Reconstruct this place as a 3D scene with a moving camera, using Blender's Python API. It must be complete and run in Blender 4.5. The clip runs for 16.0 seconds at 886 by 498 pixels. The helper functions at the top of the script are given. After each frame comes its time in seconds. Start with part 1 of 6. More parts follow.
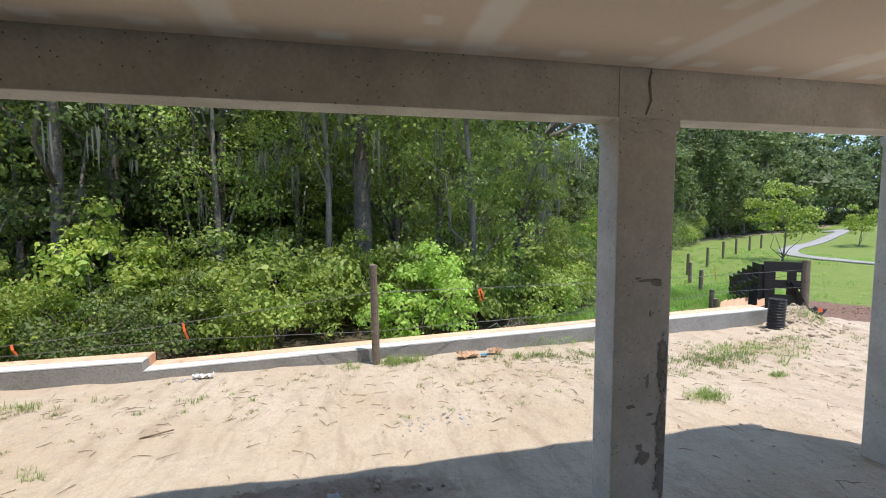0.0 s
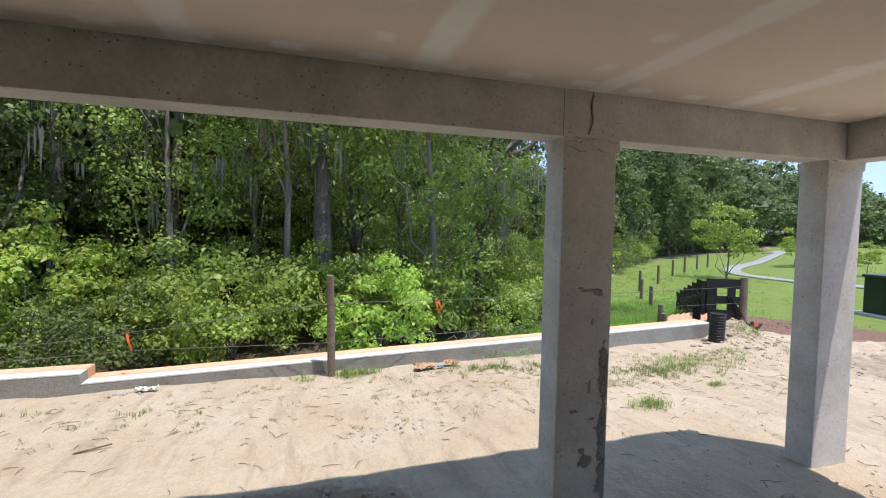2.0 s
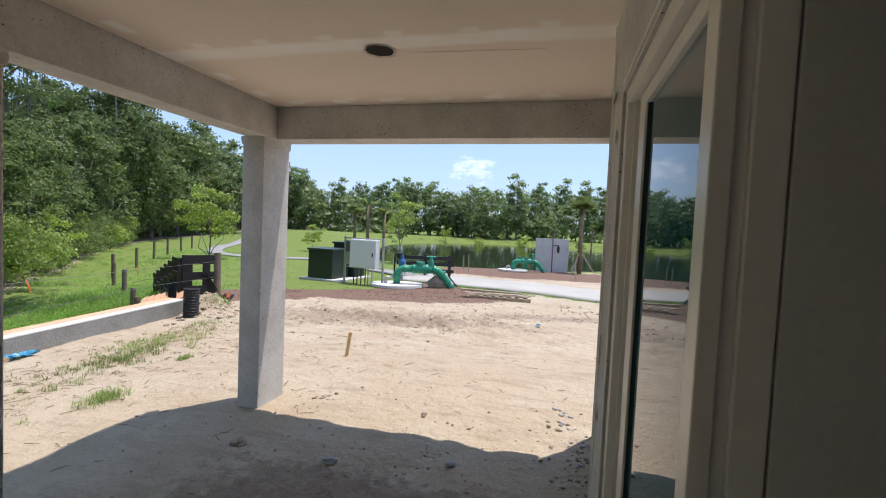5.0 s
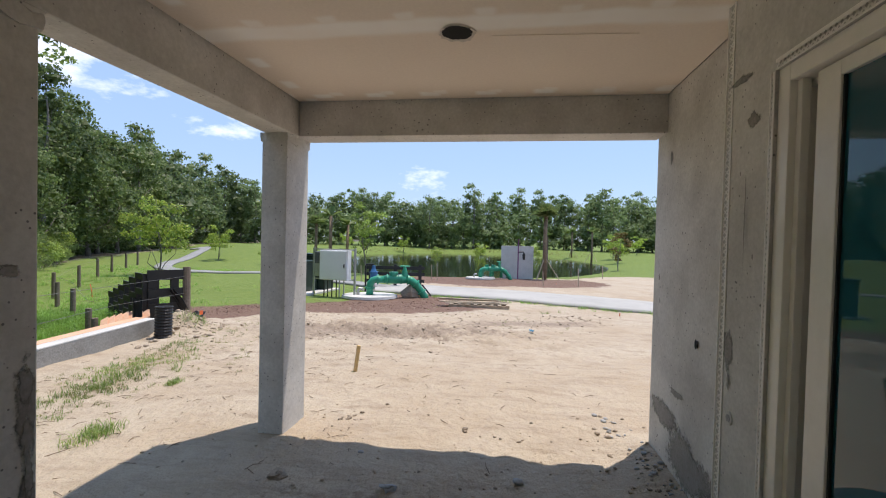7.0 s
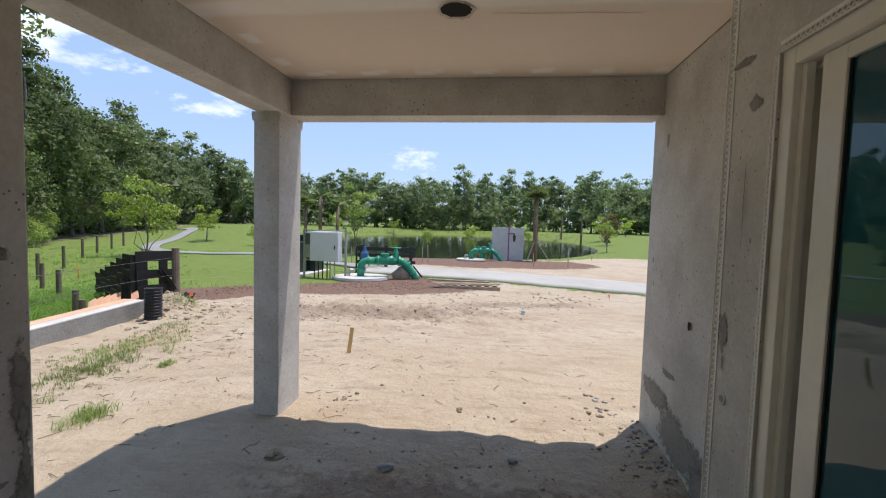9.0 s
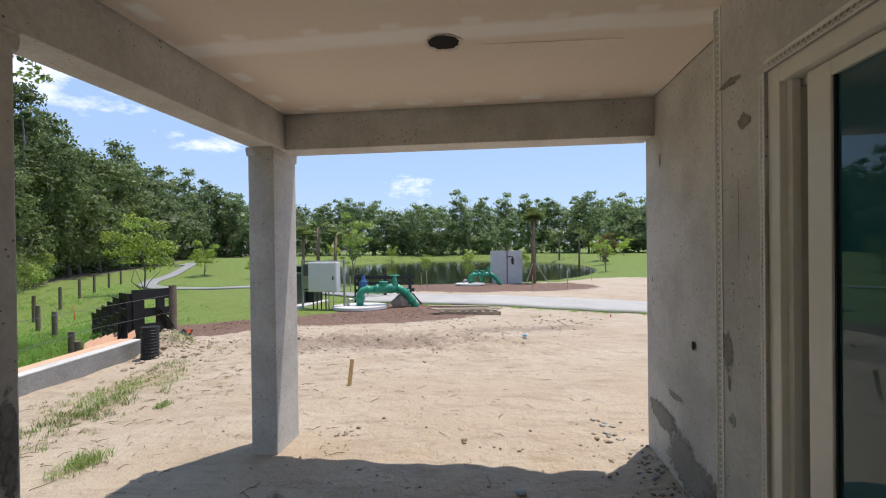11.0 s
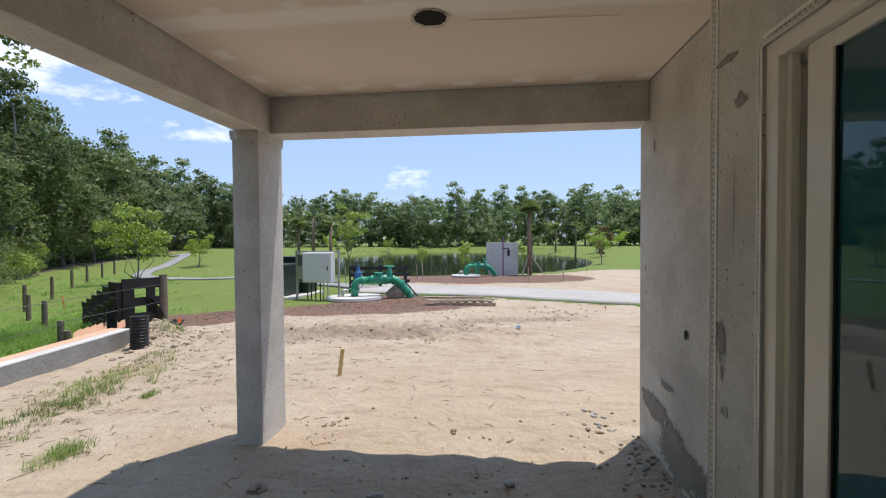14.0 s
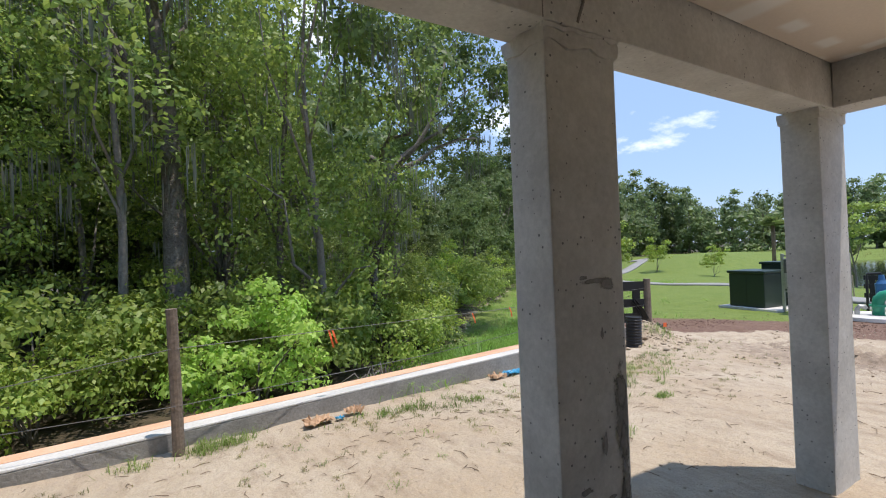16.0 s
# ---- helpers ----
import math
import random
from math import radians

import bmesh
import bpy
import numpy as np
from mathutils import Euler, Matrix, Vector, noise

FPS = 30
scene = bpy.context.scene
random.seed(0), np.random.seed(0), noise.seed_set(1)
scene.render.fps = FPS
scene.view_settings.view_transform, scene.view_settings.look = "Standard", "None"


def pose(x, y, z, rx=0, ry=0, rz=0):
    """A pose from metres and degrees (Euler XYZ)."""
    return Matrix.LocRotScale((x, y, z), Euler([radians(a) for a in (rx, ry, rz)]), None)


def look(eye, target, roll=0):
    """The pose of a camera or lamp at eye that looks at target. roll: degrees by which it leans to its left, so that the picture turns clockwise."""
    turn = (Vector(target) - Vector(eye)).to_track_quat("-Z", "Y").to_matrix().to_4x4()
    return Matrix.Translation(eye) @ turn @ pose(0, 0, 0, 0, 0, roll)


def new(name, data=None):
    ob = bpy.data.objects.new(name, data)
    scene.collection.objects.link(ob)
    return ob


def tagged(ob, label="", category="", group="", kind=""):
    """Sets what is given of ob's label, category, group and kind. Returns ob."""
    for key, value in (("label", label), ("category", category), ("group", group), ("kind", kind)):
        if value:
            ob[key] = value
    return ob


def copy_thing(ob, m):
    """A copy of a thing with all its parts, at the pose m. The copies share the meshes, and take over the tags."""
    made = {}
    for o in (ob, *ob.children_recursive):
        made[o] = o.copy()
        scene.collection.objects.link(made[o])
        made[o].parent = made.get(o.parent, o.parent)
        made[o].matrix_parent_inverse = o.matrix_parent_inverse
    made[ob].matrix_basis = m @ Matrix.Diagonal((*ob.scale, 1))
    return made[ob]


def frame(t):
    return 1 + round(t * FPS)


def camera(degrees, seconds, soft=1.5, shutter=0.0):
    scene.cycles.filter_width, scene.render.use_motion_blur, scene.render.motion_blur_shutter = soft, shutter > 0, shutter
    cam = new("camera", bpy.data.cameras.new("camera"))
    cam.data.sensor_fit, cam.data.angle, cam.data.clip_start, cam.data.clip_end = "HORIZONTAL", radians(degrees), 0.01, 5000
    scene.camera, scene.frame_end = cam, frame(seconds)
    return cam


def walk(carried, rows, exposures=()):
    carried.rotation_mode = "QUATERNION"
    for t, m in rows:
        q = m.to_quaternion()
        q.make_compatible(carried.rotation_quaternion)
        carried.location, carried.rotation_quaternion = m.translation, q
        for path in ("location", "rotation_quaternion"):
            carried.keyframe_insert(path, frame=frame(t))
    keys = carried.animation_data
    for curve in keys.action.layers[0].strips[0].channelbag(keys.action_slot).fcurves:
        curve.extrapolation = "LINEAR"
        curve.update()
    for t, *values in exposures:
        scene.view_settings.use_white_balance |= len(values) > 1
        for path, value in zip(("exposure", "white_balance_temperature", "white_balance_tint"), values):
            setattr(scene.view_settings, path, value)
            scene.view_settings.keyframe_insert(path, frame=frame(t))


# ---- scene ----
cam = camera(88.5, 16.0, soft=1.1)
PATH = [
    (0, (0.417, 0.432, 1.866), (0.845, 2.379, 1.705), -0.2),
    (0.5, (0.157, 0.32, 1.818), (-0.001, 2.309, 1.682), 0.5),
    (0.7, (0.239, 0.324, 1.838), (-0.047, 2.296, 1.671), 0.7),
    (1, (0.198, 0.347, 1.833), (-0.034, 2.327, 1.677), 0.4),
    (1.5, (0.334, 0.374, 1.839), (0.396, 2.368, 1.694), 0.7),
    (2, (0.462, 0.341, 1.835), (1.047, 2.251, 1.74), 1.1),
    (2.2, (0.535, 0.344, 1.873), (1.348, 2.169, 1.78), 0.9),
    (2.5, (0.593, 0.289, 1.852), (1.748, 1.921, 1.788), 0.4),
    (3, (0.706, 0.246, 1.853), (2.302, 1.45, 1.802), 0.6),
    (3.5, (0.772, 0.206, 1.853), (2.605, 1.004, 1.782), 0.2),
    (4, (0.806, 0.197, 1.846), (2.703, 0.826, 1.775), 0.4),
    (4.2, (0.812, 0.188, 1.819), (2.729, 0.753, 1.739), 0.9),
    (6.3, (0.804, 0.787, 1.568), (2.75, 1.239, 1.473), 3.1),
    (6.5, (0.886, 0.867, 1.59), (2.838, 1.293, 1.521), 2.5),
    (7, (0.892, 1.051, 1.59), (2.87, 1.345, 1.548), 1.4),
    (7.5, (0.848, 1.147, 1.609), (2.828, 1.427, 1.553), 0.6),
    (8, (0.883, 1.109, 1.617), (2.863, 1.374, 1.534), 0.3),
    (8.5, (0.892, 1.085, 1.608), (2.867, 1.382, 1.497), 0.5),
    (9, (0.899, 1.095, 1.596), (2.88, 1.343, 1.473), 1.6),
    (11.3, (0.929, 1.083, 1.612), (2.915, 1.313, 1.619), -1.0),
    (11.5, (0.941, 1.08, 1.6), (2.93, 1.282, 1.605), -1.2),
    (12, (0.979, 1.072, 1.575), (2.975, 1.196, 1.571), 0.1),
    (12.5, (0.983, 1.065, 1.585), (2.977, 1.225, 1.587), 0.1),
    (13, (0.986, 1.056, 1.583), (2.976, 1.255, 1.584), -0.0),
    (13.5, (1.003, 1.044, 1.576), (2.995, 1.222, 1.536), -0.1),
    (14, (1.006, 1.041, 1.575), (2.992, 1.27, 1.528), -0.4),
    (14.5, (1.0, 1.134, 1.574), (2.94, 1.617, 1.52), -0.3),
    (15, (0.935, 1.318, 1.573), (2.709, 2.242, 1.543), -1.6),
    (15.5, (0.838, 1.515, 1.563), (2.267, 2.914, 1.551), -2.1),
    (16, (0.809, 1.615, 1.579), (1.837, 3.331, 1.601), -2.2),
]
walk(cam, [(t, look(eye, target, roll)) for t, eye, target, roll in PATH], [(0.0, 1.42, 6600, 13), (2.0, 1.38, 6600, 13), (3.0, 1.2, 6650, 14), (4.0, 1.26, 6700, 14), (7.0, 1.06, 6750, 14), (14.5, 1.0, 6750, 14), (16.0, 1.06, 6650, 13)])

# ---- light ----
SUN_DIR = Vector((-0.17, 0.17, -1.0)).normalized()
world = bpy.data.worlds.new("world")
scene.world = world
world.use_nodes = True
wn = world.node_tree
sky = wn.nodes.new("ShaderNodeTexSky")
sky.sky_type, sky.sun_disc = "NISHITA", False
sky.sun_elevation, sky.sun_rotation = radians(76), radians(135)
sky.air_density, sky.dust_density, sky.ozone_density = 1.3, 0.0, 3.0
bg = wn.nodes["Background"]
bg.inputs["Strength"].default_value = 0.15
wc, wmap, wnoise = wn.nodes.new("ShaderNodeTexCoord"), wn.nodes.new("ShaderNodeMapping"), wn.nodes.new("ShaderNodeTexNoise")
wmap.inputs["Scale"].default_value = (1, 1, 2.2)
wmap.inputs["Location"].default_value = (0.35, 0.1, 0.0)
wnoise.inputs["Scale"].default_value, wnoise.inputs["Detail"].default_value, wnoise.inputs["Roughness"].default_value = 10.0, 8, 0.6
wramp, wmix = wn.nodes.new("ShaderNodeMapRange"), wn.nodes.new("ShaderNodeMix")
wramp.inputs["From Min"].default_value, wramp.inputs["From Max"].default_value = 0.76, 1.2
wramp.inputs["To Min"].default_value, wramp.inputs["To Max"].default_value = 0.02, 0.62
wmix.data_type = "RGBA"
wmix.inputs["B"].default_value = (5.0, 5.2, 5.6, 1)
wn.links.new(wc.outputs["Generated"], wmap.inputs["Vector"])
wn.links.new(wmap.outputs[0], wnoise.inputs["Vector"])


def sky_math(op, *args):
    n = wn.nodes.new("ShaderNodeMath")
    n.operation = op
    for i, v in enumerate(args):
        if isinstance(v, (int, float)):
            n.inputs[i].default_value = v
        else:
            wn.links.new(v, n.inputs[i])
    return n.outputs[0]


# a few fair-weather clouds: azimuth, elevation, half width and half height in degrees
wsep = wn.nodes.new("ShaderNodeSeparateXYZ")
wn.links.new(wc.outputs["Generated"], wsep.inputs[0])
azim, elev = sky_math("ARCTAN2", wsep.outputs["Y"], wsep.outputs["X"]), sky_math("ARCSINE", wsep.outputs["Z"])
cloud = None
for a_, e_, wa_, we_ in ((10, 6.8, 6.0, 2.2), (48, 17, 8, 4.5), (33, 13, 6.0, 2.4), (74, 27, 8, 5), (-30, 24, 14, 5), (120, 30, 20, 6), (150, 14, 14, 4), (205, 25, 18, 6), (270, 35, 22, 8), (-75, 18, 12, 4)):
    dx_ = sky_math("DIVIDE", sky_math("SUBTRACT", azim, math.remainder(radians(a_), 2 * math.pi)), radians(wa_))
    dy_ = sky_math("DIVIDE", sky_math("SUBTRACT", elev, radians(e_)), radians(we_))
    blob = sky_math("SUBTRACT", 1.0, sky_math("SQRT", sky_math("ADD", sky_math("MULTIPLY", dx_, dx_), sky_math("MULTIPLY", dy_, dy_))))
    cloud = blob if cloud is None else sky_math("MAXIMUM", cloud, blob)
cloud = sky_math("MULTIPLY", sky_math("MAXIMUM", cloud, -0.7), 0.6)
wn.links.new(sky_math("ADD", cloud, sky_math("MULTIPLY_ADD", wnoise.outputs["Fac"], 2.4, -0.62)), wramp.inputs["Value"])
wn.links.new(wramp.outputs[0], wmix.inputs["Factor"])
haze = wn.nodes.new("ShaderNodeMix")
haze.data_type = "RGBA"
haze.inputs["Factor"].default_value = 0.86
haze.inputs["B"].default_value = (1.1, 1.74, 2.9, 1)
wn.links.new(sky.outputs[0], haze.inputs["A"])
wn.links.new(haze.outputs["Result"], wmix.inputs["A"])
wn.links.new(wmix.outputs["Result"], bg.inputs["Color"])
sun = new("sun", bpy.data.lights.new("sun", "SUN"))
sun.data.energy, sun.data.angle, sun.data.color = 2.3, radians(0.5), (1.0, 0.95, 0.87)
sun.matrix_world = Matrix.Translation((0, 0, 30)) @ SUN_DIR.to_track_quat("-Z", "Y").to_matrix().to_4x4()


# ---- materials ----
def material(name, base, var=0.25, big=1.2, fine=30.0, bump=0.2, rough=0.85, metal=0.0, tint=None, spread=0.05, island=False):
    """A surface with large stains and fine grain; tint is the colour of the stains."""
    m = bpy.data.materials.new(name)
    m.use_nodes = True
    nt = m.node_tree
    p = nt.nodes["Principled BSDF"]
    co = nt.nodes.new("ShaderNodeTexCoord")
    n1, n2 = nt.nodes.new("ShaderNodeTexNoise"), nt.nodes.new("ShaderNodeTexNoise")
    for n, s, d in ((n1, big, 6), (n2, fine, 4)):
        n.inputs["Scale"].default_value, n.inputs["Detail"].default_value = s, d
        n.inputs["Roughness"].default_value = 0.62
        nt.links.new(co.outputs["Object"], n.inputs["Vector"])
    a = nt.nodes.new("ShaderNodeMix")
    a.data_type = "RGBA"
    tint = tint or tuple(c * (1 - var) for c in base)
    a.inputs["A"].default_value, a.inputs["B"].default_value = (*base, 1), (*tint, 1)
    ramp = nt.nodes.new("ShaderNodeMapRange")
    ramp.inputs["From Min"].default_value, ramp.inputs["From Max"].default_value = 0.42, 0.68
    nt.links.new(n1.outputs["Fac"], ramp.inputs["Value"])
    nt.links.new(ramp.outputs[0], a.inputs["Factor"])
    h = nt.nodes.new("ShaderNodeHueSaturation")
    v = nt.nodes.new("ShaderNodeMapRange")
    v.inputs["From Min"].default_value, v.inputs["From Max"].default_value = 0.3, 0.7
    v.inputs["To Min"].default_value, v.inputs["To Max"].default_value = 1 - var, 1 + var
    nt.links.new(n2.outputs["Fac"], v.inputs["Value"])
    out = v.outputs[0]
    if island:
        g = nt.nodes.new("ShaderNodeNewGeometry")
        w = nt.nodes.new("ShaderNodeMapRange")
        w.inputs["To Min"].default_value, w.inputs["To Max"].default_value = 0.6, 1.45
        nt.links.new(g.outputs["Random Per Island"], w.inputs["Value"])
        mul = nt.nodes.new("ShaderNodeMath")
        mul.operation = "MULTIPLY"
        nt.links.new(out, mul.inputs[0])
        nt.links.new(w.outputs[0], mul.inputs[1])
        out = mul.outputs[0]
    nt.links.new(out, h.inputs["Value"])
    nt.links.new(a.outputs["Result"], h.inputs["Color"])
    nt.links.new(h.outputs[0], p.inputs["Base Color"])
    r = nt.nodes.new("ShaderNodeMapRange")
    r.inputs["To Min"].default_value, r.inputs["To Max"].default_value = max(rough - 0.12, 0.02), min(rough + 0.12, 1)
    nt.links.new(n1.outputs["Fac"], r.inputs["Value"])
    nt.links.new(r.outputs[0], p.inputs["Roughness"])
    p.inputs["Metallic"].default_value = metal
    if bump:
        b = nt.nodes.new("ShaderNodeBump")
        b.inputs["Strength"].default_value, b.inputs["Distance"].default_value = bump, spread
        nt.links.new(n2.outputs["Fac"], b.inputs["Height"])
        nt.links.new(b.outputs[0], p.inputs["Normal"])
    return m


def leaf_material(name, base, back, var=0.35):
    """Leaves that let some light through, each of its own shade."""
    m = bpy.data.materials.new(name)
    m.use_nodes = True
    nt = m.node_tree
    p = nt.nodes["Principled BSDF"]
    g = nt.nodes.new("ShaderNodeNewGeometry")
    mix = nt.nodes.new("ShaderNodeMix")
    mix.data_type = "RGBA"
    mix.inputs["A"].default_value, mix.inputs["B"].default_value = (*base, 1), (*back, 1)
    nt.links.new(g.outputs["Random Per Island"], mix.inputs["Factor"])
    co = nt.nodes.new("ShaderNodeTexCoord")
    n = nt.nodes.new("ShaderNodeTexNoise")
    n.inputs["Scale"].default_value = 0.9
    nt.links.new(co.outputs["Object"], n.inputs["Vector"])
    v = nt.nodes.new("ShaderNodeMapRange")
    v.inputs["From Min"].default_value, v.inputs["From Max"].default_value = 0.3, 0.7
    v.inputs["To Min"].default_value, v.inputs["To Max"].default_value = 1 - var, 1 + var
    nt.links.new(n.outputs["Fac"], v.inputs["Value"])
    oi = nt.nodes.new("ShaderNodeObjectInfo")
    v2 = nt.nodes.new("ShaderNodeMapRange")
    v2.inputs["To Min"].default_value, v2.inputs["To Max"].default_value = 0.8, 1.2
    nt.links.new(oi.outputs["Random"], v2.inputs["Value"])
    mul = nt.nodes.new("ShaderNodeMath")
    mul.operation = "MULTIPLY"
    nt.links.new(v.outputs[0], mul.inputs[0])
    nt.links.new(v2.outputs[0], mul.inputs[1])
    h = nt.nodes.new("ShaderNodeHueSaturation")
    nt.links.new(mix.outputs["Result"], h.inputs["Color"])
    nt.links.new(mul.outputs[0], h.inputs["Value"])
    nt.links.new(h.outputs[0], p.inputs["Base Color"])
    p.inputs["Roughness"].default_value = 0.55
    t = nt.nodes.new("ShaderNodeBsdfTranslucent")
    h2 = nt.nodes.new("ShaderNodeHueSaturation")
    h2.inputs["Value"].default_value = 1.5
    nt.links.new(h.outputs[0], h2.inputs["Color"])
    nt.links.new(h2.outputs[0], t.inputs["Color"])
    s = nt.nodes.new("ShaderNodeMixShader")
    s.inputs[0].default_value = 0.42
    nt.links.new(p.outputs[0], s.inputs[1])
    nt.links.new(t.outputs[0], s.inputs[2])
    nt.links.new(s.outputs[0], nt.nodes["Material Output"].inputs["Surface"])
    return m


STUCCO = material("stucco", (0.62, 0.605, 0.575), 0.10, 2.2, 45, 0.15, 0.9, tint=(0.47, 0.455, 0.43), spread=0.01)


def pit(m, scale, cut, dark):
    """Small pores in a rendered surface."""
    nt = m.node_tree
    p, hue = nt.nodes["Principled BSDF"], [n for n in nt.nodes if n.type == "HUE_SAT"][0]
    co, vo, r, x = nt.nodes.new("ShaderNodeTexCoord"), nt.nodes.new("ShaderNodeTexVoronoi"), nt.nodes.new("ShaderNodeMapRange"), nt.nodes.new("ShaderNodeMix")
    nz = nt.nodes.new("ShaderNodeTexNoise")
    nz.inputs["Scale"].default_value = 3.0
    add = nt.nodes.new("ShaderNodeMath")
    add.operation = "MULTIPLY_ADD"
    add.inputs[1].default_value = -0.25
    vo.inputs["Scale"].default_value = scale
    nt.links.new(co.outputs["Object"], vo.inputs["Vector"])
    nt.links.new(co.outputs["Object"], nz.inputs["Vector"])
    nt.links.new(nz.outputs["Fac"], add.inputs[0])
    nt.links.new(vo.outputs["Distance"], add.inputs[2])
    r.inputs["From Min"].default_value, r.inputs["From Max"].default_value = cut, cut + 0.05
    r.inputs["To Min"].default_value, r.inputs["To Max"].default_value = 1, 0
    nt.links.new(add.outputs[0], r.inputs["Value"])
    x.data_type = "RGBA"
    nt.links.new(r.outputs[0], x.inputs["Factor"])
    nt.links.new(hue.outputs[0], x.inputs["A"])
    x.inputs["B"].default_value = (dark, dark, dark, 1)
    nt.links.new(x.outputs["Result"], p.inputs["Base Color"])


pit(STUCCO, 24, -0.05, 0.16)
STUCCO_DARK = material("damp_stucco", (0.27, 0.255, 0.24), 0.15, 4, 60, 0.15, 0.8, spread=0.01)
MUD = material("joint_compound", (0.66, 0.60, 0.53), 0.04, 2.5, 40, 0.05, 0.85, spread=0.01)
ROADCONCRETE = material("road_concrete", (0.40, 0.385, 0.36), 0.08, 0.7, 40, 0.12, 0.9, tint=(0.34, 0.33, 0.31), spread=0.01)
CONCRETE = material("concrete", (0.56, 0.55, 0.53), 0.1, 1.5, 40, 0.15, 0.9, tint=(0.46, 0.45, 0.43), spread=0.01)
BLOCK = material("grey_block", (0.30, 0.295, 0.28), 0.18, 2.5, 35, 0.5, 0.95, tint=(0.23, 0.225, 0.21), spread=0.015)
PEACH = material("peach_brick", (0.62, 0.36, 0.23), 0.12, 3, 50, 0.2, 0.9, tint=(0.66, 0.44, 0.31), spread=0.01)
VINYL = material("white_vinyl", (0.82, 0.79, 0.73), 0.03, 1.5, 20, 0.0, 0.35)
BEAD = material("bead_plastic", (0.86, 0.84, 0.80), 0.04, 2, 40, 0.0, 0.5)
DRYWALL = material("interior_drywall", (0.62, 0.61, 0.58), 0.04, 1.0, 60, 0.03, 0.9)
SLAB = material("floor_slab", (0.34, 0.33, 0.32), 0.1, 1.2, 40, 0.1, 0.8)
WOOD = material("weathered_wood", (0.20, 0.155, 0.12), 0.3, 3, 30, 0.4, 0.9, spread=0.02)
PINE = material("raw_pine", (0.66, 0.46, 0.22), 0.15, 3, 40, 0.15, 0.8, spread=0.01)
OLDPINE = material("grey_pine", (0.44, 0.36, 0.27), 0.2, 3, 40, 0.2, 0.85, spread=0.01)
BLACK = material("black_painted_wood", (0.012, 0.012, 0.013), 0.2, 3, 30, 0.15, 0.55, spread=0.01)
BLACKPLASTIC = material("black_plastic", (0.014, 0.014, 0.016), 0.15, 3, 30, 0.05, 0.45)
GREENBOX = material("dark_green_steel", (0.018, 0.035, 0.026), 0.12, 1, 30, 0.02, 0.4)
WHITEBOX = material("white_steel", (0.70, 0.70, 0.70), 0.05, 1, 30, 0.01, 0.45)
GREYSTEEL = material("galvanised_steel", (0.42, 0.42, 0.41), 0.12, 3, 40, 0.04, 0.45, 0.6)
PIPEGREEN = material("green_enamel", (0.02, 0.27, 0.16), 0.12, 2, 30, 0.03, 0.35)
BLUE = material("blue_enamel", (0.03, 0.13, 0.30), 0.12, 2, 30, 0.03, 0.4)
PURPLE = material("purple_plastic", (0.20, 0.07, 0.17), 0.12, 2, 30, 0.03, 0.5)
ASPHALT = material("asphalt", (0.27, 0.27, 0.27), 0.15, 0.5, 60, 0.2, 0.9, spread=0.01)
ORANGE = material("orange_plastic", (0.75, 0.13, 0.03), 0.1, 2, 30, 0.0, 0.6)
CLOD = material("dirt_clods", (0.31, 0.25, 0.19), 0.3, 3, 30, 0.5, 0.95, spread=0.02)
SANDCLOD = material("sand_clods", (0.40, 0.32, 0.24), 0.2, 3, 30, 0.5, 0.95, spread=0.02)
RUBBLE = material("grey_rubble", (0.33, 0.33, 0.33), 0.2, 3, 30, 0.4, 0.95, spread=0.02)
MULCHCHIP = material("mulch_chips", (0.15, 0.085, 0.06), 0.3, 3, 30, 0.4, 0.95, spread=0.02, island=True)
TWIG = material("dry_twigs", (0.20, 0.14, 0.09), 0.3, 3, 30, 0.0, 0.9)
PAPER = material("brown_paper", (0.48, 0.31, 0.19), 0.2, 4, 30, 0.2, 0.85)
BLUEFILM = material("blue_film", (0.04, 0.28, 0.48), 0.2, 4, 30, 0.1, 0.4)
BARK = material("bark", (0.13, 0.112, 0.095), 0.35, 2.5, 18, 0.8, 0.95, tint=(0.22, 0.20, 0.17), spread=0.05)
PALEBARK = material("pale_bark", (0.22, 0.20, 0.18), 0.25, 2.5, 18, 0.5, 0.95, spread=0.04)
PALMBARK = material("palm_bark", (0.24, 0.17, 0.11), 0.3, 4, 25, 0.7, 0.95, spread=0.04)
HOUSEWALL = material("house_render", (0.55, 0.53, 0.50), 0.06, 1, 30, 0.05, 0.9)
SHINGLE = material("roof_shingle", (0.30, 0.31, 0.30), 0.12, 1, 20, 0.2, 0.9)
BRICK = material("tan_brick", (0.36, 0.22, 0.15), 0.25, 1.5, 14, 0.3, 0.9)
DARKGLASS = material("dark_window", (0.02, 0.025, 0.03), 0.1, 1, 10, 0.0, 0.1)
RIBBED = material("mesh_screen", (0.10, 0.10, 0.10), 0.2, 6, 60, 0.2, 0.6)
VOID = material("dark_void", (0.004, 0.004, 0.004), 0.1, 2, 20, 0.0, 1.0)
WIRE = material("wire", (0.22, 0.21, 0.20), 0.2, 6, 60, 0.0, 0.5, 0.7)
LEAF_OAK = leaf_material("oak_leaves", (0.145, 0.225, 0.048), (0.28, 0.345, 0.082))
LEAF_DARK = leaf_material("dark_leaves", (0.095, 0.148, 0.045), (0.175, 0.23, 0.068))
LEAF_BRIGHT = leaf_material("bright_leaves", (0.32, 0.52, 0.09), (0.46, 0.64, 0.14), 0.2)
